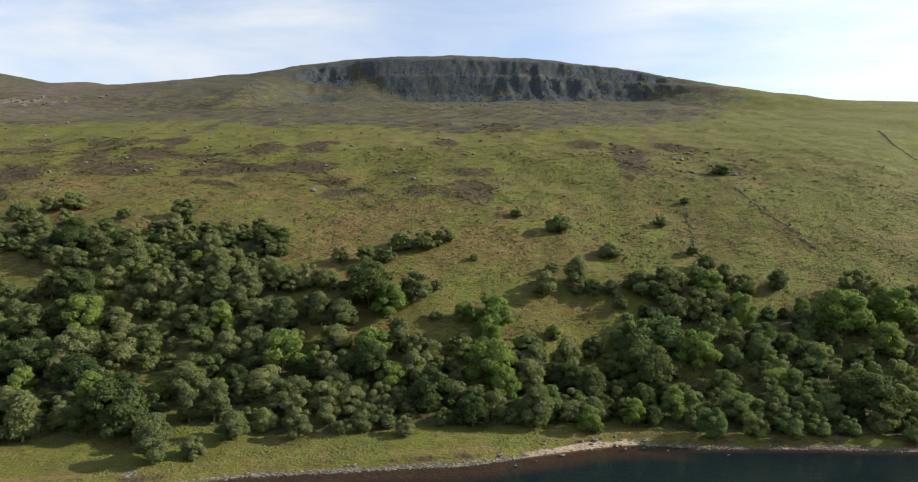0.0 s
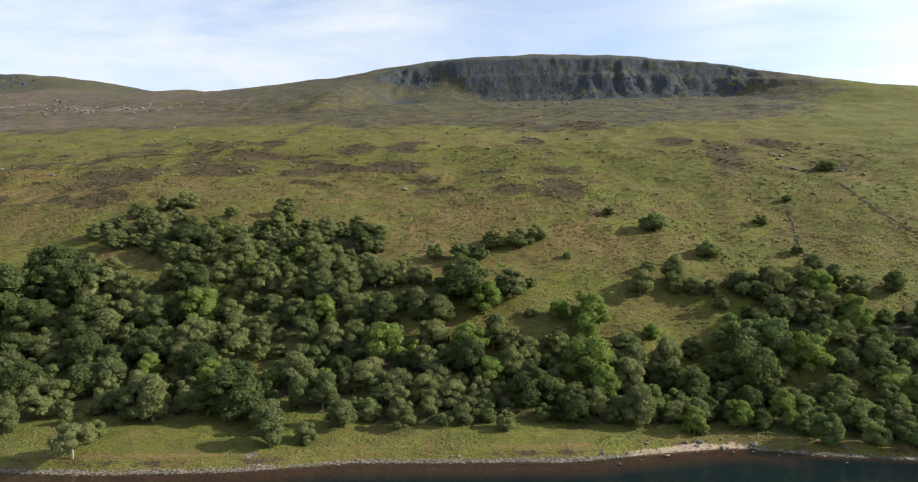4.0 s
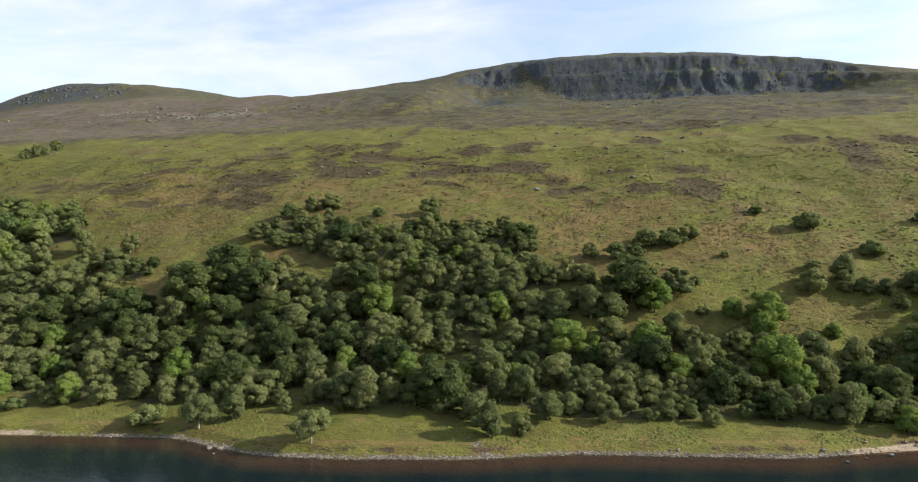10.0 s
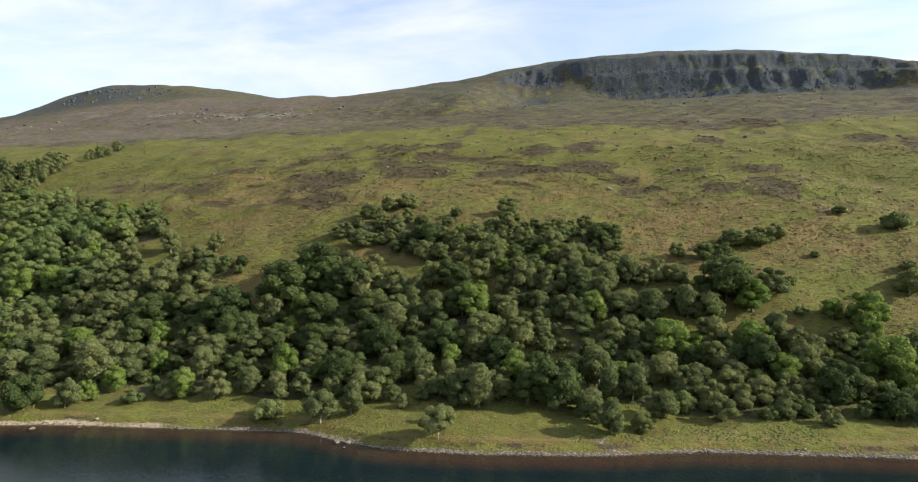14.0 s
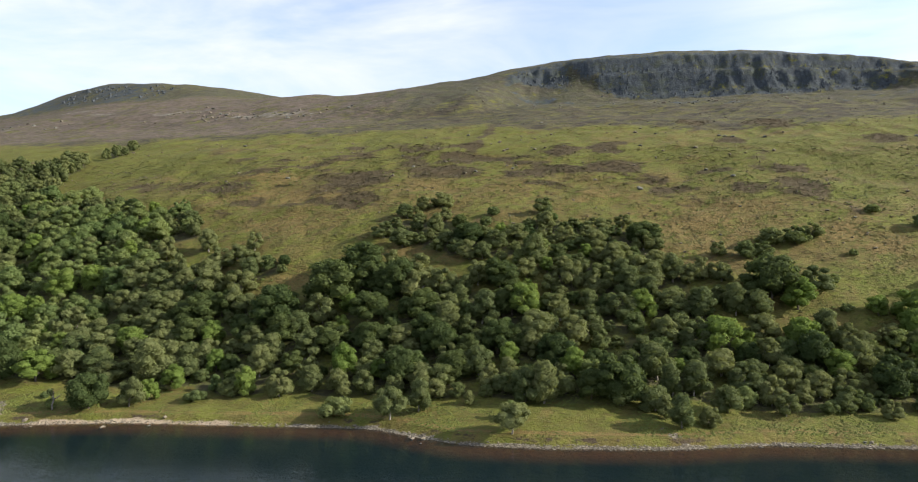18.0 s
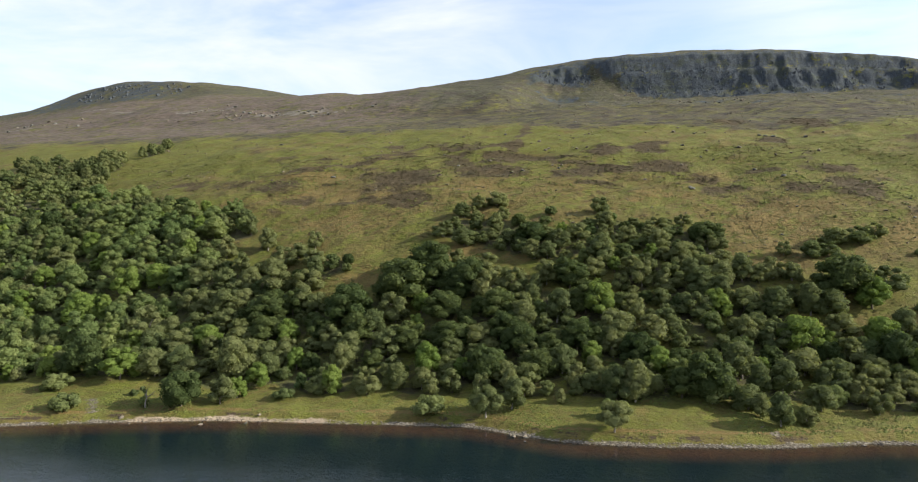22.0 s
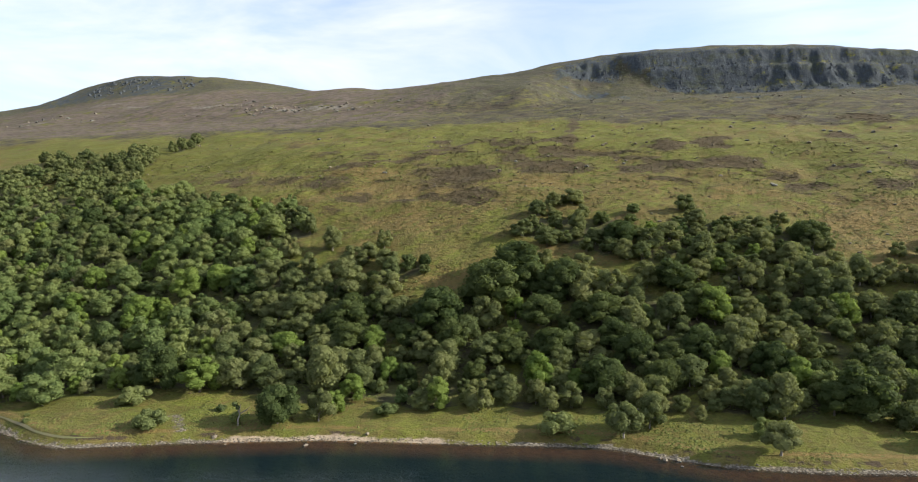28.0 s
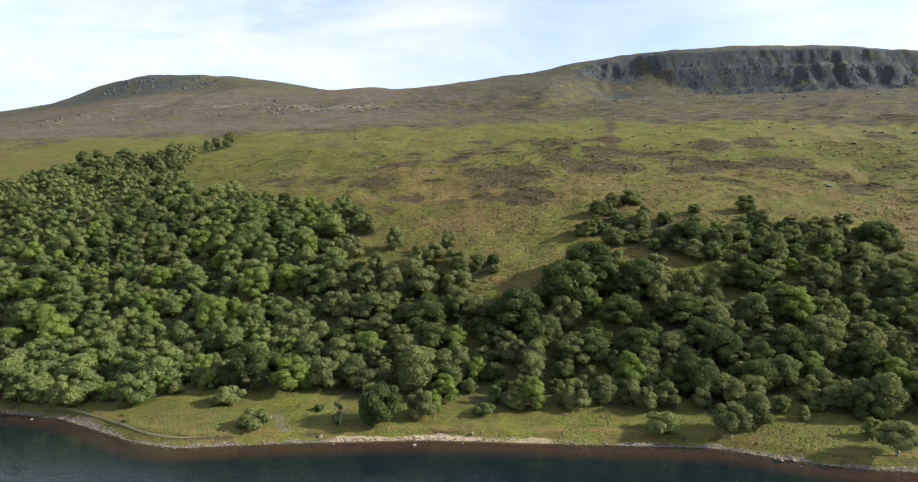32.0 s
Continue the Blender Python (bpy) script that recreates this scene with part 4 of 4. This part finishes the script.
stand("birch_tree", [(-60, 98, 2.8), (-60, 82, 2.2), (-58, 112, 1.7), (-57, 82, 2.2), (-56, 104, 2.0), (-56, 116, 2.3), (-56, 128, 2.2), (-54, 113, 2.2), (-53, 99, 2.6), (-53, 118, 1.8), (-52, 130, 1.8), (-51, 108, 1.6), (-51, 101, 2.2), (-50, 132, 2.8), (-50, 125, 2.6), (-50, 112, 1.7), (-49, 113, 2.4), (-49, 122, 1.8), (-48, 129, 2.2), (-46, 99, 1.1), (-46, 83, 1.6), (-46, 120, 2.3), (-45, 106, 2.7), (-45, 116, 1.9), (-45, 123, 2.3), (-44, 136, 2.0), (-43, 112, 2.6), (-41, 118, 2.2), (-41, 83, 2.0)])
stand("birch_tree", [(-40, 92, 2.7), (-40, 127, 2.4), (-40, 111, 1.9), (-40, 80, 1.2), (-39, 115, 2.4), (-38, 77, 1.7), (-38, 101, 2.1), (-38, 122, 1.8), (-37, 127, 1.6), (-36, 109, 2.5), (-35, 88, 2.0), (-35, 107, 1.8), (-35, 117, 2.2), (-34, 79, 1.3), (-33, 93, 1.6), (-33, 100, 2.5), (-32, 117, 1.7), (-31, 108, 2.5), (-31, 84, 1.8), (-30, 95, 2.6), (-29, 118, 1.9), (-28, 111, 1.6), (-27, 91, 2.3), (-26, 117, 1.7), (-25, 94, 1.9), (-25, 109, 2.2), (-25, 126, 1.8), (-24, 88, 1.8)])
stand("birch_tree", [(-23, 85, 1.4), (-22, 99, 2.0), (-22, 104, 2.5), (-22, 109, 2.6), (-21, 92, 1.9), (-20, 96, 1.9), (-17, 91, 1.8), (-13, 92, 1.8), (-12, 105, 2.1), (-10, 116, 2.7), (-10, 93, 1.5), (-9, 104, 1.8), (-9, 86, 1.2), (-9, 99, 2.1), (-6, 104, 1.6), (-3, 106, 1.0), (-2, 99, 1.5), (-2, 94, 1.6), (-1, 107, 1.4), (3, 92, 1.7), (7, 102, 1.9), (9, 99, 2.1), (9, 106, 2.3), (9, 90, 2.1)])
stand("birch_tree", [(10, 103, 2.0), (13, 103, 1.6), (14, 92, 1.6), (14, 120, 2.5), (15, 104, 2.2), (16, 126, 1.4), (20, 121, 1.2), (20, 108, 1.7), (20, 123, 2.4), (22, 98, 1.7), (23, 121, 1.7), (26, 120, 1.4), (27, 117, 1.1), (32, 121, 2.8), (36, 115, 2.2), (37, 124, 1.9), (38, 121, 2.4), (39, 115, 2.0), (43, 123, 1.9), (45, 117, 2.0), (47, 129, 2.0), (48, 123, 1.9), (51, 121, 2.1), (57, 112, 1.7), (58, 122, 1.9), (71, 121, 2.4), (73, 120, 2.1), (81, 120, 1.6)])
stand("alder_tree", [(-246, 128, 2.4), (-241, 120, 2.3), (-241, 138, 2.1), (-238, 131, 2.4), (-229, 108, 2.6), (-228, 121, 2.2), (-225, 124, 2.3), (-224, 130, 2.3), (-222, 111, 2.7), (-216, 122, 2.2), (-214, 129, 2.1), (-214, 97, 2.7), (-212, 144, 2.9), (-212, 149, 3.1), (-208, 99, 2.4), (-208, 104, 3.1), (-205, 117, 2.1), (-204, 99, 2.7), (-202, 105, 2.2), (-200, 121, 2.3), (-199, 144, 2.6), (-199, 95, 2.6), (-199, 85, 2.6), (-197, 99, 2.4), (-197, 105, 1.4)])
stand("alder_tree", [(-196, 108, 2.2), (-196, 148, 2.5), (-194, 131, 2.8), (-194, 95, 2.3), (-194, 100, 2.1), (-193, 104, 1.6), (-193, 74, 2.8), (-192, 90, 2.5), (-192, 87, 2.4), (-192, 82, 3.0), (-191, 126, 2.2), (-190, 117, 2.2), (-190, 100, 1.8), (-190, 76, 2.2), (-188, 91, 2.7), (-187, 131, 3.1), (-187, 95, 2.0), (-186, 126, 2.3), (-185, 109, 2.5), (-185, 71, 2.2), (-184, 85, 2.8), (-184, 100, 2.1), (-182, 120, 2.5), (-182, 122, 2.1), (-182, 134, 2.8), (-182, 93, 2.0)])
stand("alder_tree", [(-182, 77, 3.0), (-181, 117, 2.2), (-180, 89, 1.9), (-180, 106, 2.7), (-180, 99, 2.1), (-178, 138, 2.3), (-178, 128, 1.9), (-178, 102, 2.1), (-177, 90, 2.4), (-177, 69, 2.4), (-176, 126, 2.3), (-175, 116, 2.5), (-175, 72, 2.4), (-175, 101, 1.8), (-175, 120, 3.1), (-174, 79, 3.2), (-174, 111, 2.4), (-173, 131, 2.3), (-173, 92, 1.9), (-171, 107, 2.4), (-170, 136, 2.4), (-169, 116, 2.3), (-168, 124, 2.6), (-168, 130, 2.3), (-167, 117, 2.4), (-167, 111, 2.6)])
stand("alder_tree", [(-166, 78, 3.2), (-165, 70, 2.5), (-164, 78, 2.3), (-163, 135, 2.7), (-162, 122, 2.7), (-162, 89, 3.2), (-161, 100, 2.2), (-161, 97, 2.2), (-160, 138, 2.1), (-159, 116, 2.4), (-159, 140, 1.7), (-158, 127, 3.2), (-157, 100, 2.4), (-155, 109, 2.1), (-153, 87, 2.7), (-152, 115, 2.6), (-152, 107, 3.1), (-151, 99, 2.1), (-132, 69, 0.7), (-61, 76, 1.1), (23, 105, 1.8), (27, 108, 3.3), (32, 109, 3.2), (32, 93, 1.8), (32, 87, 1.7)])
stand("alder_tree", [(34, 106, 1.6), (37, 92, 2.1), (38, 87, 1.3), (38, 98, 1.9), (39, 91, 1.8), (41, 110, 2.1), (42, 105, 1.6), (42, 87, 1.7), (43, 93, 1.6), (45, 111, 1.5), (46, 87, 1.3), (46, 90, 1.9), (47, 106, 2.0), (48, 103, 2.0), (49, 98, 1.9), (49, 109, 2.3), (50, 87, 1.2), (50, 92, 2.0), (52, 107, 1.7), (53, 103, 1.8), (56, 103, 2.0), (56, 109, 1.7), (57, 85, 1.3), (59, 90, 2.6), (62, 105, 1.8), (65, 100, 1.9)])
stand("bush", [(-164, 66, 0.5), (-150.5, 71.5, 2.4), (-142.3, 64.6, 2.4), (-161.8, 63.6, 0.6), (-136, 72, 0.9), (-112, 77, 1.8), (-87, 75.2, 2.8), (-74, 138, 1.8), (-17, 86, 1.5), (-10, 143, 0.4), (-6, 119, 1.4), (-6, 112, 1.2), (1, 129, 1.0), (11, 147, 1.8), (17, 89, 0.8), (20, 141, 3.1), (29, 133, 2.7), (46, 134, 1.3), (53, 158, 1.2), (71, 180, 3.2)])
stand("alder_tree", [(-206, 75, 2.6), (-201, 73.5, 2.5), (-196, 72, 2.3), (-191, 71, 2.5), (-187, 70.2, 2.0), (-183, 69.6, 1.6)])
stand("hazel_tree", [(-13.5, 131.5, 3.0), (-8.5, 132.5, 3.2), (-5.0, 134.5, 2.2), (-20, 126, 2.2), (-16.5, 127, 2.4), (43.5, 147, 1.7)])
stand("shore_tree", [(-78.5, 74.2, 2.6), (-60.3, 70.9, 2.8)])


def bare_tree(x, y):
    """A pale leaning trunk with a few bare limbs."""
    rng = np.random.default_rng(3)
    root = new("bare_tree")
    root.location = (x, y, float(height(np.array(x), np.array(y))))
    tagged(root, "pale leaning bare birch on the lake bank", "dead tree")

    def limb(name, a, b, ra, rb, parent):
        v, f = [], []
        mid = (np.array(a) + np.array(b)) / 2 + rng.uniform(-0.12, 0.12, 3)
        tube(v, f, a, mid, ra, (ra + rb) / 2)
        tube(v, f, mid, b, (ra + rb) / 2, rb)
        me = bpy.data.meshes.new(name)
        me.from_pydata(v, [], f)
        me.materials.append(BIRCH_BARK)
        part(name, me, parent)
    limb("trunk", (0, 0, -0.2), (0.35, 0, 1.7), 0.13, 0.09, root)
    for b in ((1.7, 0.2, 2.6), (-0.5, 0.1, 3.0), (0.7, -0.4, 3.1), (1.2, 0.4, 2.1)):
        limb("branch", (0.33, 0, 1.6), b, 0.08, 0.03, root)
    me = bpy.data.meshes.new("spray")
    v, f = crown_faces(rng, [(np.array([-0.5, 0.1, 2.9]), 0.5), (np.array([0.0, 0, 2.5]), 0.38)], 60, 0.10, 0.3, 6)
    me.from_pydata(v, [], f)
    me.materials.append(BIRCH_LEAF)
    part("leaves", me, root)
    grown.append((x, y, 0.8))


bare_tree(-131.3, 68.6)


def free_spots(outline, gap, seed, tries=6):
    """Places inside an outline that keep their distance from what already grows."""
    rng = random.Random(seed)
    xs, ys = [p[0] for p in outline], [p[1] for p in outline]
    for _ in range(int((max(xs) - min(xs)) * (max(ys) - min(ys)) / gap ** 2 * tries)):
        x, y = rng.uniform(min(xs), max(xs)), rng.uniform(min(ys), max(ys))
        if not inside(x, y, outline) or any((x - a) ** 2 + (y - b) ** 2 < (0.5 * gap + 0.62 * r) ** 2 for a, b, r in grown):
            continue
        yield x, y, rng


def fill(outline, gap, seed, shares):
    for x, y, rng in free_spots(outline, gap, seed):
        plant(rng.choices(("birch_tree", "alder_tree", "hazel_tree", "rowan_tree", "oak_tree", "ash_tree"), shares)[0], x, y, rng.uniform(1.0, 1.9))


fill(WOODS[0], 3.0, 1, (1, 1, 4, 3, 2, 1))
fill(WOODS[1], 3.0, 2, (1, 1, 4, 3, 2, 1))
fill(WOODS[2], 3.0, 3, (1, 2, 4, 3, 2, 1))
fill(WOODS[3], 3.0, 4, (1, 1, 4, 4, 2, 2))


def far_woodland():
    rng = np.random.default_rng(8)
    verts, faces = [], []
    for x, y, _ in free_spots(FAR_WOOD, 3.5, 9, 4):
        grown.append((x, y, 1.9))
        s = rng.uniform(1.5, 2.4)
        h = s * rng.uniform(1.9, 2.4)
        z = float(height(np.array(x), np.array(y)))
        v, f = crown_faces(rng, crown_shape(rng, 5, h, s, 0.0, 0.3), 60, 0.23, 0.3, 8)
        k = len(verts)
        verts += (np.array(v) + (x, y, z)).tolist()
        faces += [tuple(k + i for i in q) for q in f]
    ob = mesh_object("far_woodland", verts, faces, BUSH_LEAF)
    return tagged(ob, "dense far woodland of small rounded trees up the slope", "woodland", kind="stuff")


far_woodland()
for k, clump in enumerate(CLUMPS):
    for x, y, rng in free_spots(clump, 4.0, 40 + k):
        plant("rowan_tree", x, y, rng.uniform(1.1, 2.2))
for x, y, rng in free_spots([(-292, 160), (-280, 174), (-262, 170), (-241, 169), (-234, 178), (-216, 152), (-252, 160)], 3.4, 50):
    plant(rng.choice(("hazel_tree", "rowan_tree")), x, y, rng.uniform(1.2, 2.1))


# ---- grass, heather, fern, stones ----
def heights(x, y):
    return height(np.asarray(x, float), np.asarray(y, float))


def tufts(name, x, y, tall, wide, mat, label, category, seed, blades=4):
    """Tufts of a few broad blades that share one root, joined into one mesh."""
    rng = np.random.default_rng(seed)
    n = len(x)
    z = heights(x, y) - 0.05
    small = 0.75 + 0.25 * ramp(y - curve(x, SHORE, 1.5), 9, 24)
    h = tall * small * rng.uniform(0.6, 1.4, n)
    w = wide * small * rng.uniform(0.6, 1.4, n)
    a = rng.uniform(0, 6.28, n)
    verts = [np.stack([x, y, z + 0.75 * h], 1)]
    for k in range(blades):
        for o in (-0.55, 0.55):
            t = a + 6.2832 * (k + o) / blades
            verts.append(np.stack([x + w * np.cos(t), y + w * np.sin(t), z + (0.35 if o > 0 else 0.0) * h * rng.uniform(0.3, 1.2, n)], 1))
    verts = np.stack(verts, 1)
    m = 1 + 2 * blades
    base = np.arange(n)[:, None] * m
    faces = np.concatenate([np.stack([base[:, 0], base[:, 0] + 1 + 2 * k, base[:, 0] + 2 + 2 * k], 1) for k in range(blades)])
    ob = mesh_object(name, verts.reshape(-1, 3).tolist(), faces.tolist(), mat)
    return tagged(ob, label, category, kind="stuff")


def scatter(seed, n, x0, x1, d0, d1, keep):
    """Random places between two lines inland of the shore, where keep says so."""
    rng = np.random.default_rng(seed)
    x = rng.uniform(x0, x1, n)
    y = curve(x, SHORE, 1.5) + d0 + (d1 - d0) * rng.random(n) ** 1.2
    ok = keep(x, y) > rng.random(n)
    return x[ok], y[ok]


def open_ground(x, y):
    return (1 - wooded(x, y)) * (0.35 + 0.65 * ramp(fbm(x, y, 6, 2, 33), -0.6, 0.7)) * (1 - 0.8 * (patches(x, y, HEATHER_WEST + HEATHER_EAST) > 0.6))


tufts("grass_tussocks", *scatter(1, 130000, -260, 110, 3.2, 125, open_ground), 0.12, 0.32, TUSSOCK, "rough olive-green grass tussocks over the slope", "grass", 1)
tufts("bleached_grass", *scatter(2, 52000, -200, 70, 3.2, 115, lambda x, y: (1 - wooded(x, y)) * np.clip(patches(x, y, DRYGRASS), 0.22 * ramp(fbm(x * 0.5, y, 9, 3, 35), -0.2, 0.5), 0.9)), 0.13, 0.32, DRY_TUFT, "pale straw-coloured dry grass tufts", "grass", 2)
tufts("heather", *scatter(3, 70000, -240, 90, 60, 190, lambda x, y: (np.maximum(patches(x, y, HEATHER_WEST + HEATHER_EAST), speckle(x, y)) > 0.45) * 0.9), 0.13, 0.38, HEATHER_TUFT, "dark brown heather in low patches", "heather", 3)
tufts("bracken", *scatter(4, 16000, -190, 40, 2.2, 20, lambda x, y: ramp(fbm(x, y, 7, 2, 55), -0.2, 0.5)), 0.24, 0.30, FERN, "bright green bracken along the lake shore", "bracken", 4, 5)
tufts("hill_bracken", *scatter(5, 36000, -230, 120, 20, 120, lambda x, y: 0.9 * ramp(fbm(x, y, 12, 3, 57), 0.0, 0.6) * np.clip(wooded(x, y) + 0.25, 0, 1)), 0.36, 0.45, FERN, "green bracken clumps between the trees", "bracken", 5)


tufts("rush_clumps", *scatter(6, 3000, -250, 110, 12, 170, lambda x, y: (1 - wooded(x, y)) * ramp(fbm(x * 0.6, y, 11, 3, 59), 0.0, 0.7)), 0.30, 0.50, HEATHER_TUFT, "dark brown rush and heather clumps dotted over the slope", "rushes", 6, 5)


def rock_shape(seed, squash=(1, 1, 0.7), detail=1):
    rng = np.random.default_rng(seed)
    b = bmesh.new()
    bmesh.ops.create_icosphere(b, subdivisions=detail, radius=1.0)
    for v in b.verts:
        v.co *= 1 + 0.24 * rng.standard_normal()
        v.co = Vector([c * s for c, s in zip(v.co, squash)])
    return b


def rock_mesh(name, seed, mat, squash=(1, 1, 0.7), detail=1):
    b = rock_shape(seed, squash, detail)
    me = bpy.data.meshes.new(name)
    b.to_mesh(me)
    b.free()
    me.materials.append(mat)
    return me


ROCK0 = rock_shape(5)
ROCK0_V, ROCK0_F = np.array([v.co[:] for v in ROCK0.verts]), np.array([[v.index for v in f.verts] for f in ROCK0.faces])
ROCK0.free()


def stones(name, x, y, size, mat, label, category, seed, sink=0.3):
    rng = np.random.default_rng(seed)
    n = len(x)
    s = size * rng.uniform(0.45, 1.5, n)
    z = heights(x, y) + s * (0.5 - sink)
    a = rng.uniform(0, 6.28, n)
    c, q = np.cos(a), np.sin(a)
    k = rng.uniform(0.7, 1.3, (n, 3)) * s[:, None]
    v = ROCK0_V[None] * k[:, None, :] * rng.uniform(0.85, 1.15, (n, len(ROCK0_V), 1))
    v = np.stack([v[..., 0] * c[:, None] - v[..., 1] * q[:, None], v[..., 0] * q[:, None] + v[..., 1] * c[:, None], v[..., 2]], 2)
    v = v + np.stack([x, y, z], 1)[:, None]
    f = ROCK0_F[None] + (np.arange(n) * len(ROCK0_V))[:, None, None]
    ob = mesh_object(name, v.reshape(-1, 3).tolist(), f.reshape(-1, 3).tolist(), mat)
    return tagged(ob, label, category, kind="stuff")


stones("shore_stones", *scatter(21, 5200, -186, 62, -0.4, 1.1, lambda x, y: 0.30 + 0.70 * ramp(fbm(x, y * 0, 14, 2, 8), -0.5, 0.3)), 0.10, PALE_STONE, "pale grey stones strewn along the water's edge", "stones", 21)
stones("slope_stones", *scatter(22, 3600, -240, 110, 50, 240, lambda x, y: ramp(fbm(x, y, 24, 3, 83), 0.0, 0.7)), 0.25, PALE_STONE, "small pale stones scattered over the grass", "stones", 22)

# single boulders
BOULDERS = [rock_mesh("boulder_shape", 40 + k, PALE_STONE if k < 3 else WALL_STONE) for k in range(5)]


def boulder(x, y, size, rng):
    ob = new("boulder", BOULDERS[rng.randrange(5)])
    z = float(height(np.array(x), np.array(y)))
    ob.matrix_world = Matrix.LocRotScale((x, y, z + 0.2 * size), Euler((0, 0, rng.uniform(0, 6.28))), (size * rng.uniform(0.8, 1.3), size * rng.uniform(0.8, 1.2), size * rng.uniform(0.7, 1.0)))
    tagged(ob, "weathered pale grey boulder lying in the grass", "boulder", group="boulders on the hill")


def boulders():
    rng = random.Random(12)
    for cx, cy, sx, sy, n, size in ((-240, 333, 45, 8, 60, 0.8), (-312, 352, 30, 14, 22, 0.8), (-130, 335, 55, 20, 30, 0.6), (-60, 215, 90, 30, 40, 0.55), (-90, 172, 70, 18, 30, 0.45),
                                    (10, 150, 50, 25, 24, 0.4), (0, 345, 80, 18, 30, 0.7), (-440, 340, 60, 20, 24, 0.9), (70, 195, 20, 14, 30, 0.6)):
        for _ in range(n):
            boulder(rng.gauss(cx, sx * 0.55), rng.gauss(cy, sy * 0.55), size * rng.uniform(0.5, 1.5), rng)


boulders()


def shore_boulders():
    rng = random.Random(15)
    for k in range(46):
        x = rng.uniform(-184, 40) if k < 26 else rng.uniform(0, 34)
        y = float(curve(np.array(x), SHORE, 1.5)) + rng.uniform(-2.2, 2.0)
        ob = new("shore_boulder", BOULDERS[rng.randrange(5)])
        s = rng.uniform(0.16, 0.42)
        ob.matrix_world = Matrix.LocRotScale((x, y, max(-0.1, float(height(np.array(x), np.array(y)))) + 0.1 * s), Euler((0, 0, rng.uniform(0, 6.28))), (s * 1.2, s, s))
        tagged(ob, "pale boulder at the water's edge", "boulder", group="boulders on the shore")


shore_boulders()


# ---- the crags: buttresses of dark rock set into the hill ----
RIBS = [rock_mesh("buttress_shape", 70 + k, GREY_ROCK, (1.0, 0.9, 1.0), 2) for k in range(6)]


def crag(name, label, x0, x1, y0, y1, n, size, tall, seed, shape):
    rng = random.Random(seed)
    root = new(name)
    root.location = ((x0 + x1) / 2, y0, float(height(np.array((x0 + x1) / 2), np.array(float(y0)))))
    tagged(root, label, "crag")
    for _ in range(n):
        u = rng.random()
        x = x0 + (x1 - x0) * u
        v = rng.random()
        if rng.random() > shape(u):
            continue
        y = y0 + (y1 - y0) * v
        z = float(height(np.array(x), np.array(y)))
        s = size * rng.uniform(0.6, 1.3)
        ob = part("buttress", RIBS[rng.randrange(6)], root)
        ob.matrix_basis = Matrix.LocRotScale((x - root.location.x, y + 0.3 * s - root.location.y, z - root.location.z - 0.45 * s * tall), Euler((rng.uniform(-0.12, 0.12), rng.uniform(-0.15, 0.15), rng.uniform(0, 6.28))), (s, s * 0.8, s * tall * rng.uniform(0.7, 1.3)))
    return root


crag("main_crag", "long dark grey crag of broken ribbed rock below the summit", -50, 112, 383, 399, 420, 0.52, 2.6, 5, lambda u: 0.95)
crag("west_crag", "small dark outcrop of broken rock on the hill's shoulder", -104, -66, 393, 402, 90, 0.6, 2.2, 6, lambda u: 0.8)
crag("far_crag", "grey rock outcrops under a distant green hilltop", -505, -405, 444, 470, 130, 1.5, 1.2, 7, lambda u: 0.9 if u < 0.62 or u > 0.72 else 0.1)


def stone_wall(line, seed):
    """A tumbled dry-stone wall that runs down the slope."""
    rng = np.random.default_rng(seed)
    xs, ys = [], []
    for (ax, ay), (bx, by) in zip(line, line[1:]):
        n = int(math.hypot(bx - ax, by - ay) / 0.3)
        t = np.linspace(0, 1, n)
        xs.append(ax + (bx - ax) * t + rng.normal(0, 0.22, n))
        ys.append(ay + (by - ay) * t + rng.normal(0, 0.2, n))
    ob = stones("stone_wall", np.concatenate(xs), np.concatenate(ys), 0.18, WALL_STONE, "tumbled grey dry-stone wall running down the slope", "stone wall", seed, -0.2)
    ob["kind"] = ""
    del ob["kind"]


stone_wall([(52.8, 158.5), (50.3, 147.5), (48.1, 139.8), (46.2, 127.8)], 31)
stone_wall([(68.7, 166.9), (68.4, 151.7), (69.9, 143.7), (73.8, 130.6)], 32)
stone_wall([(151.6, 238.5), (140.9, 214.5), (137.0, 197.2)], 33)
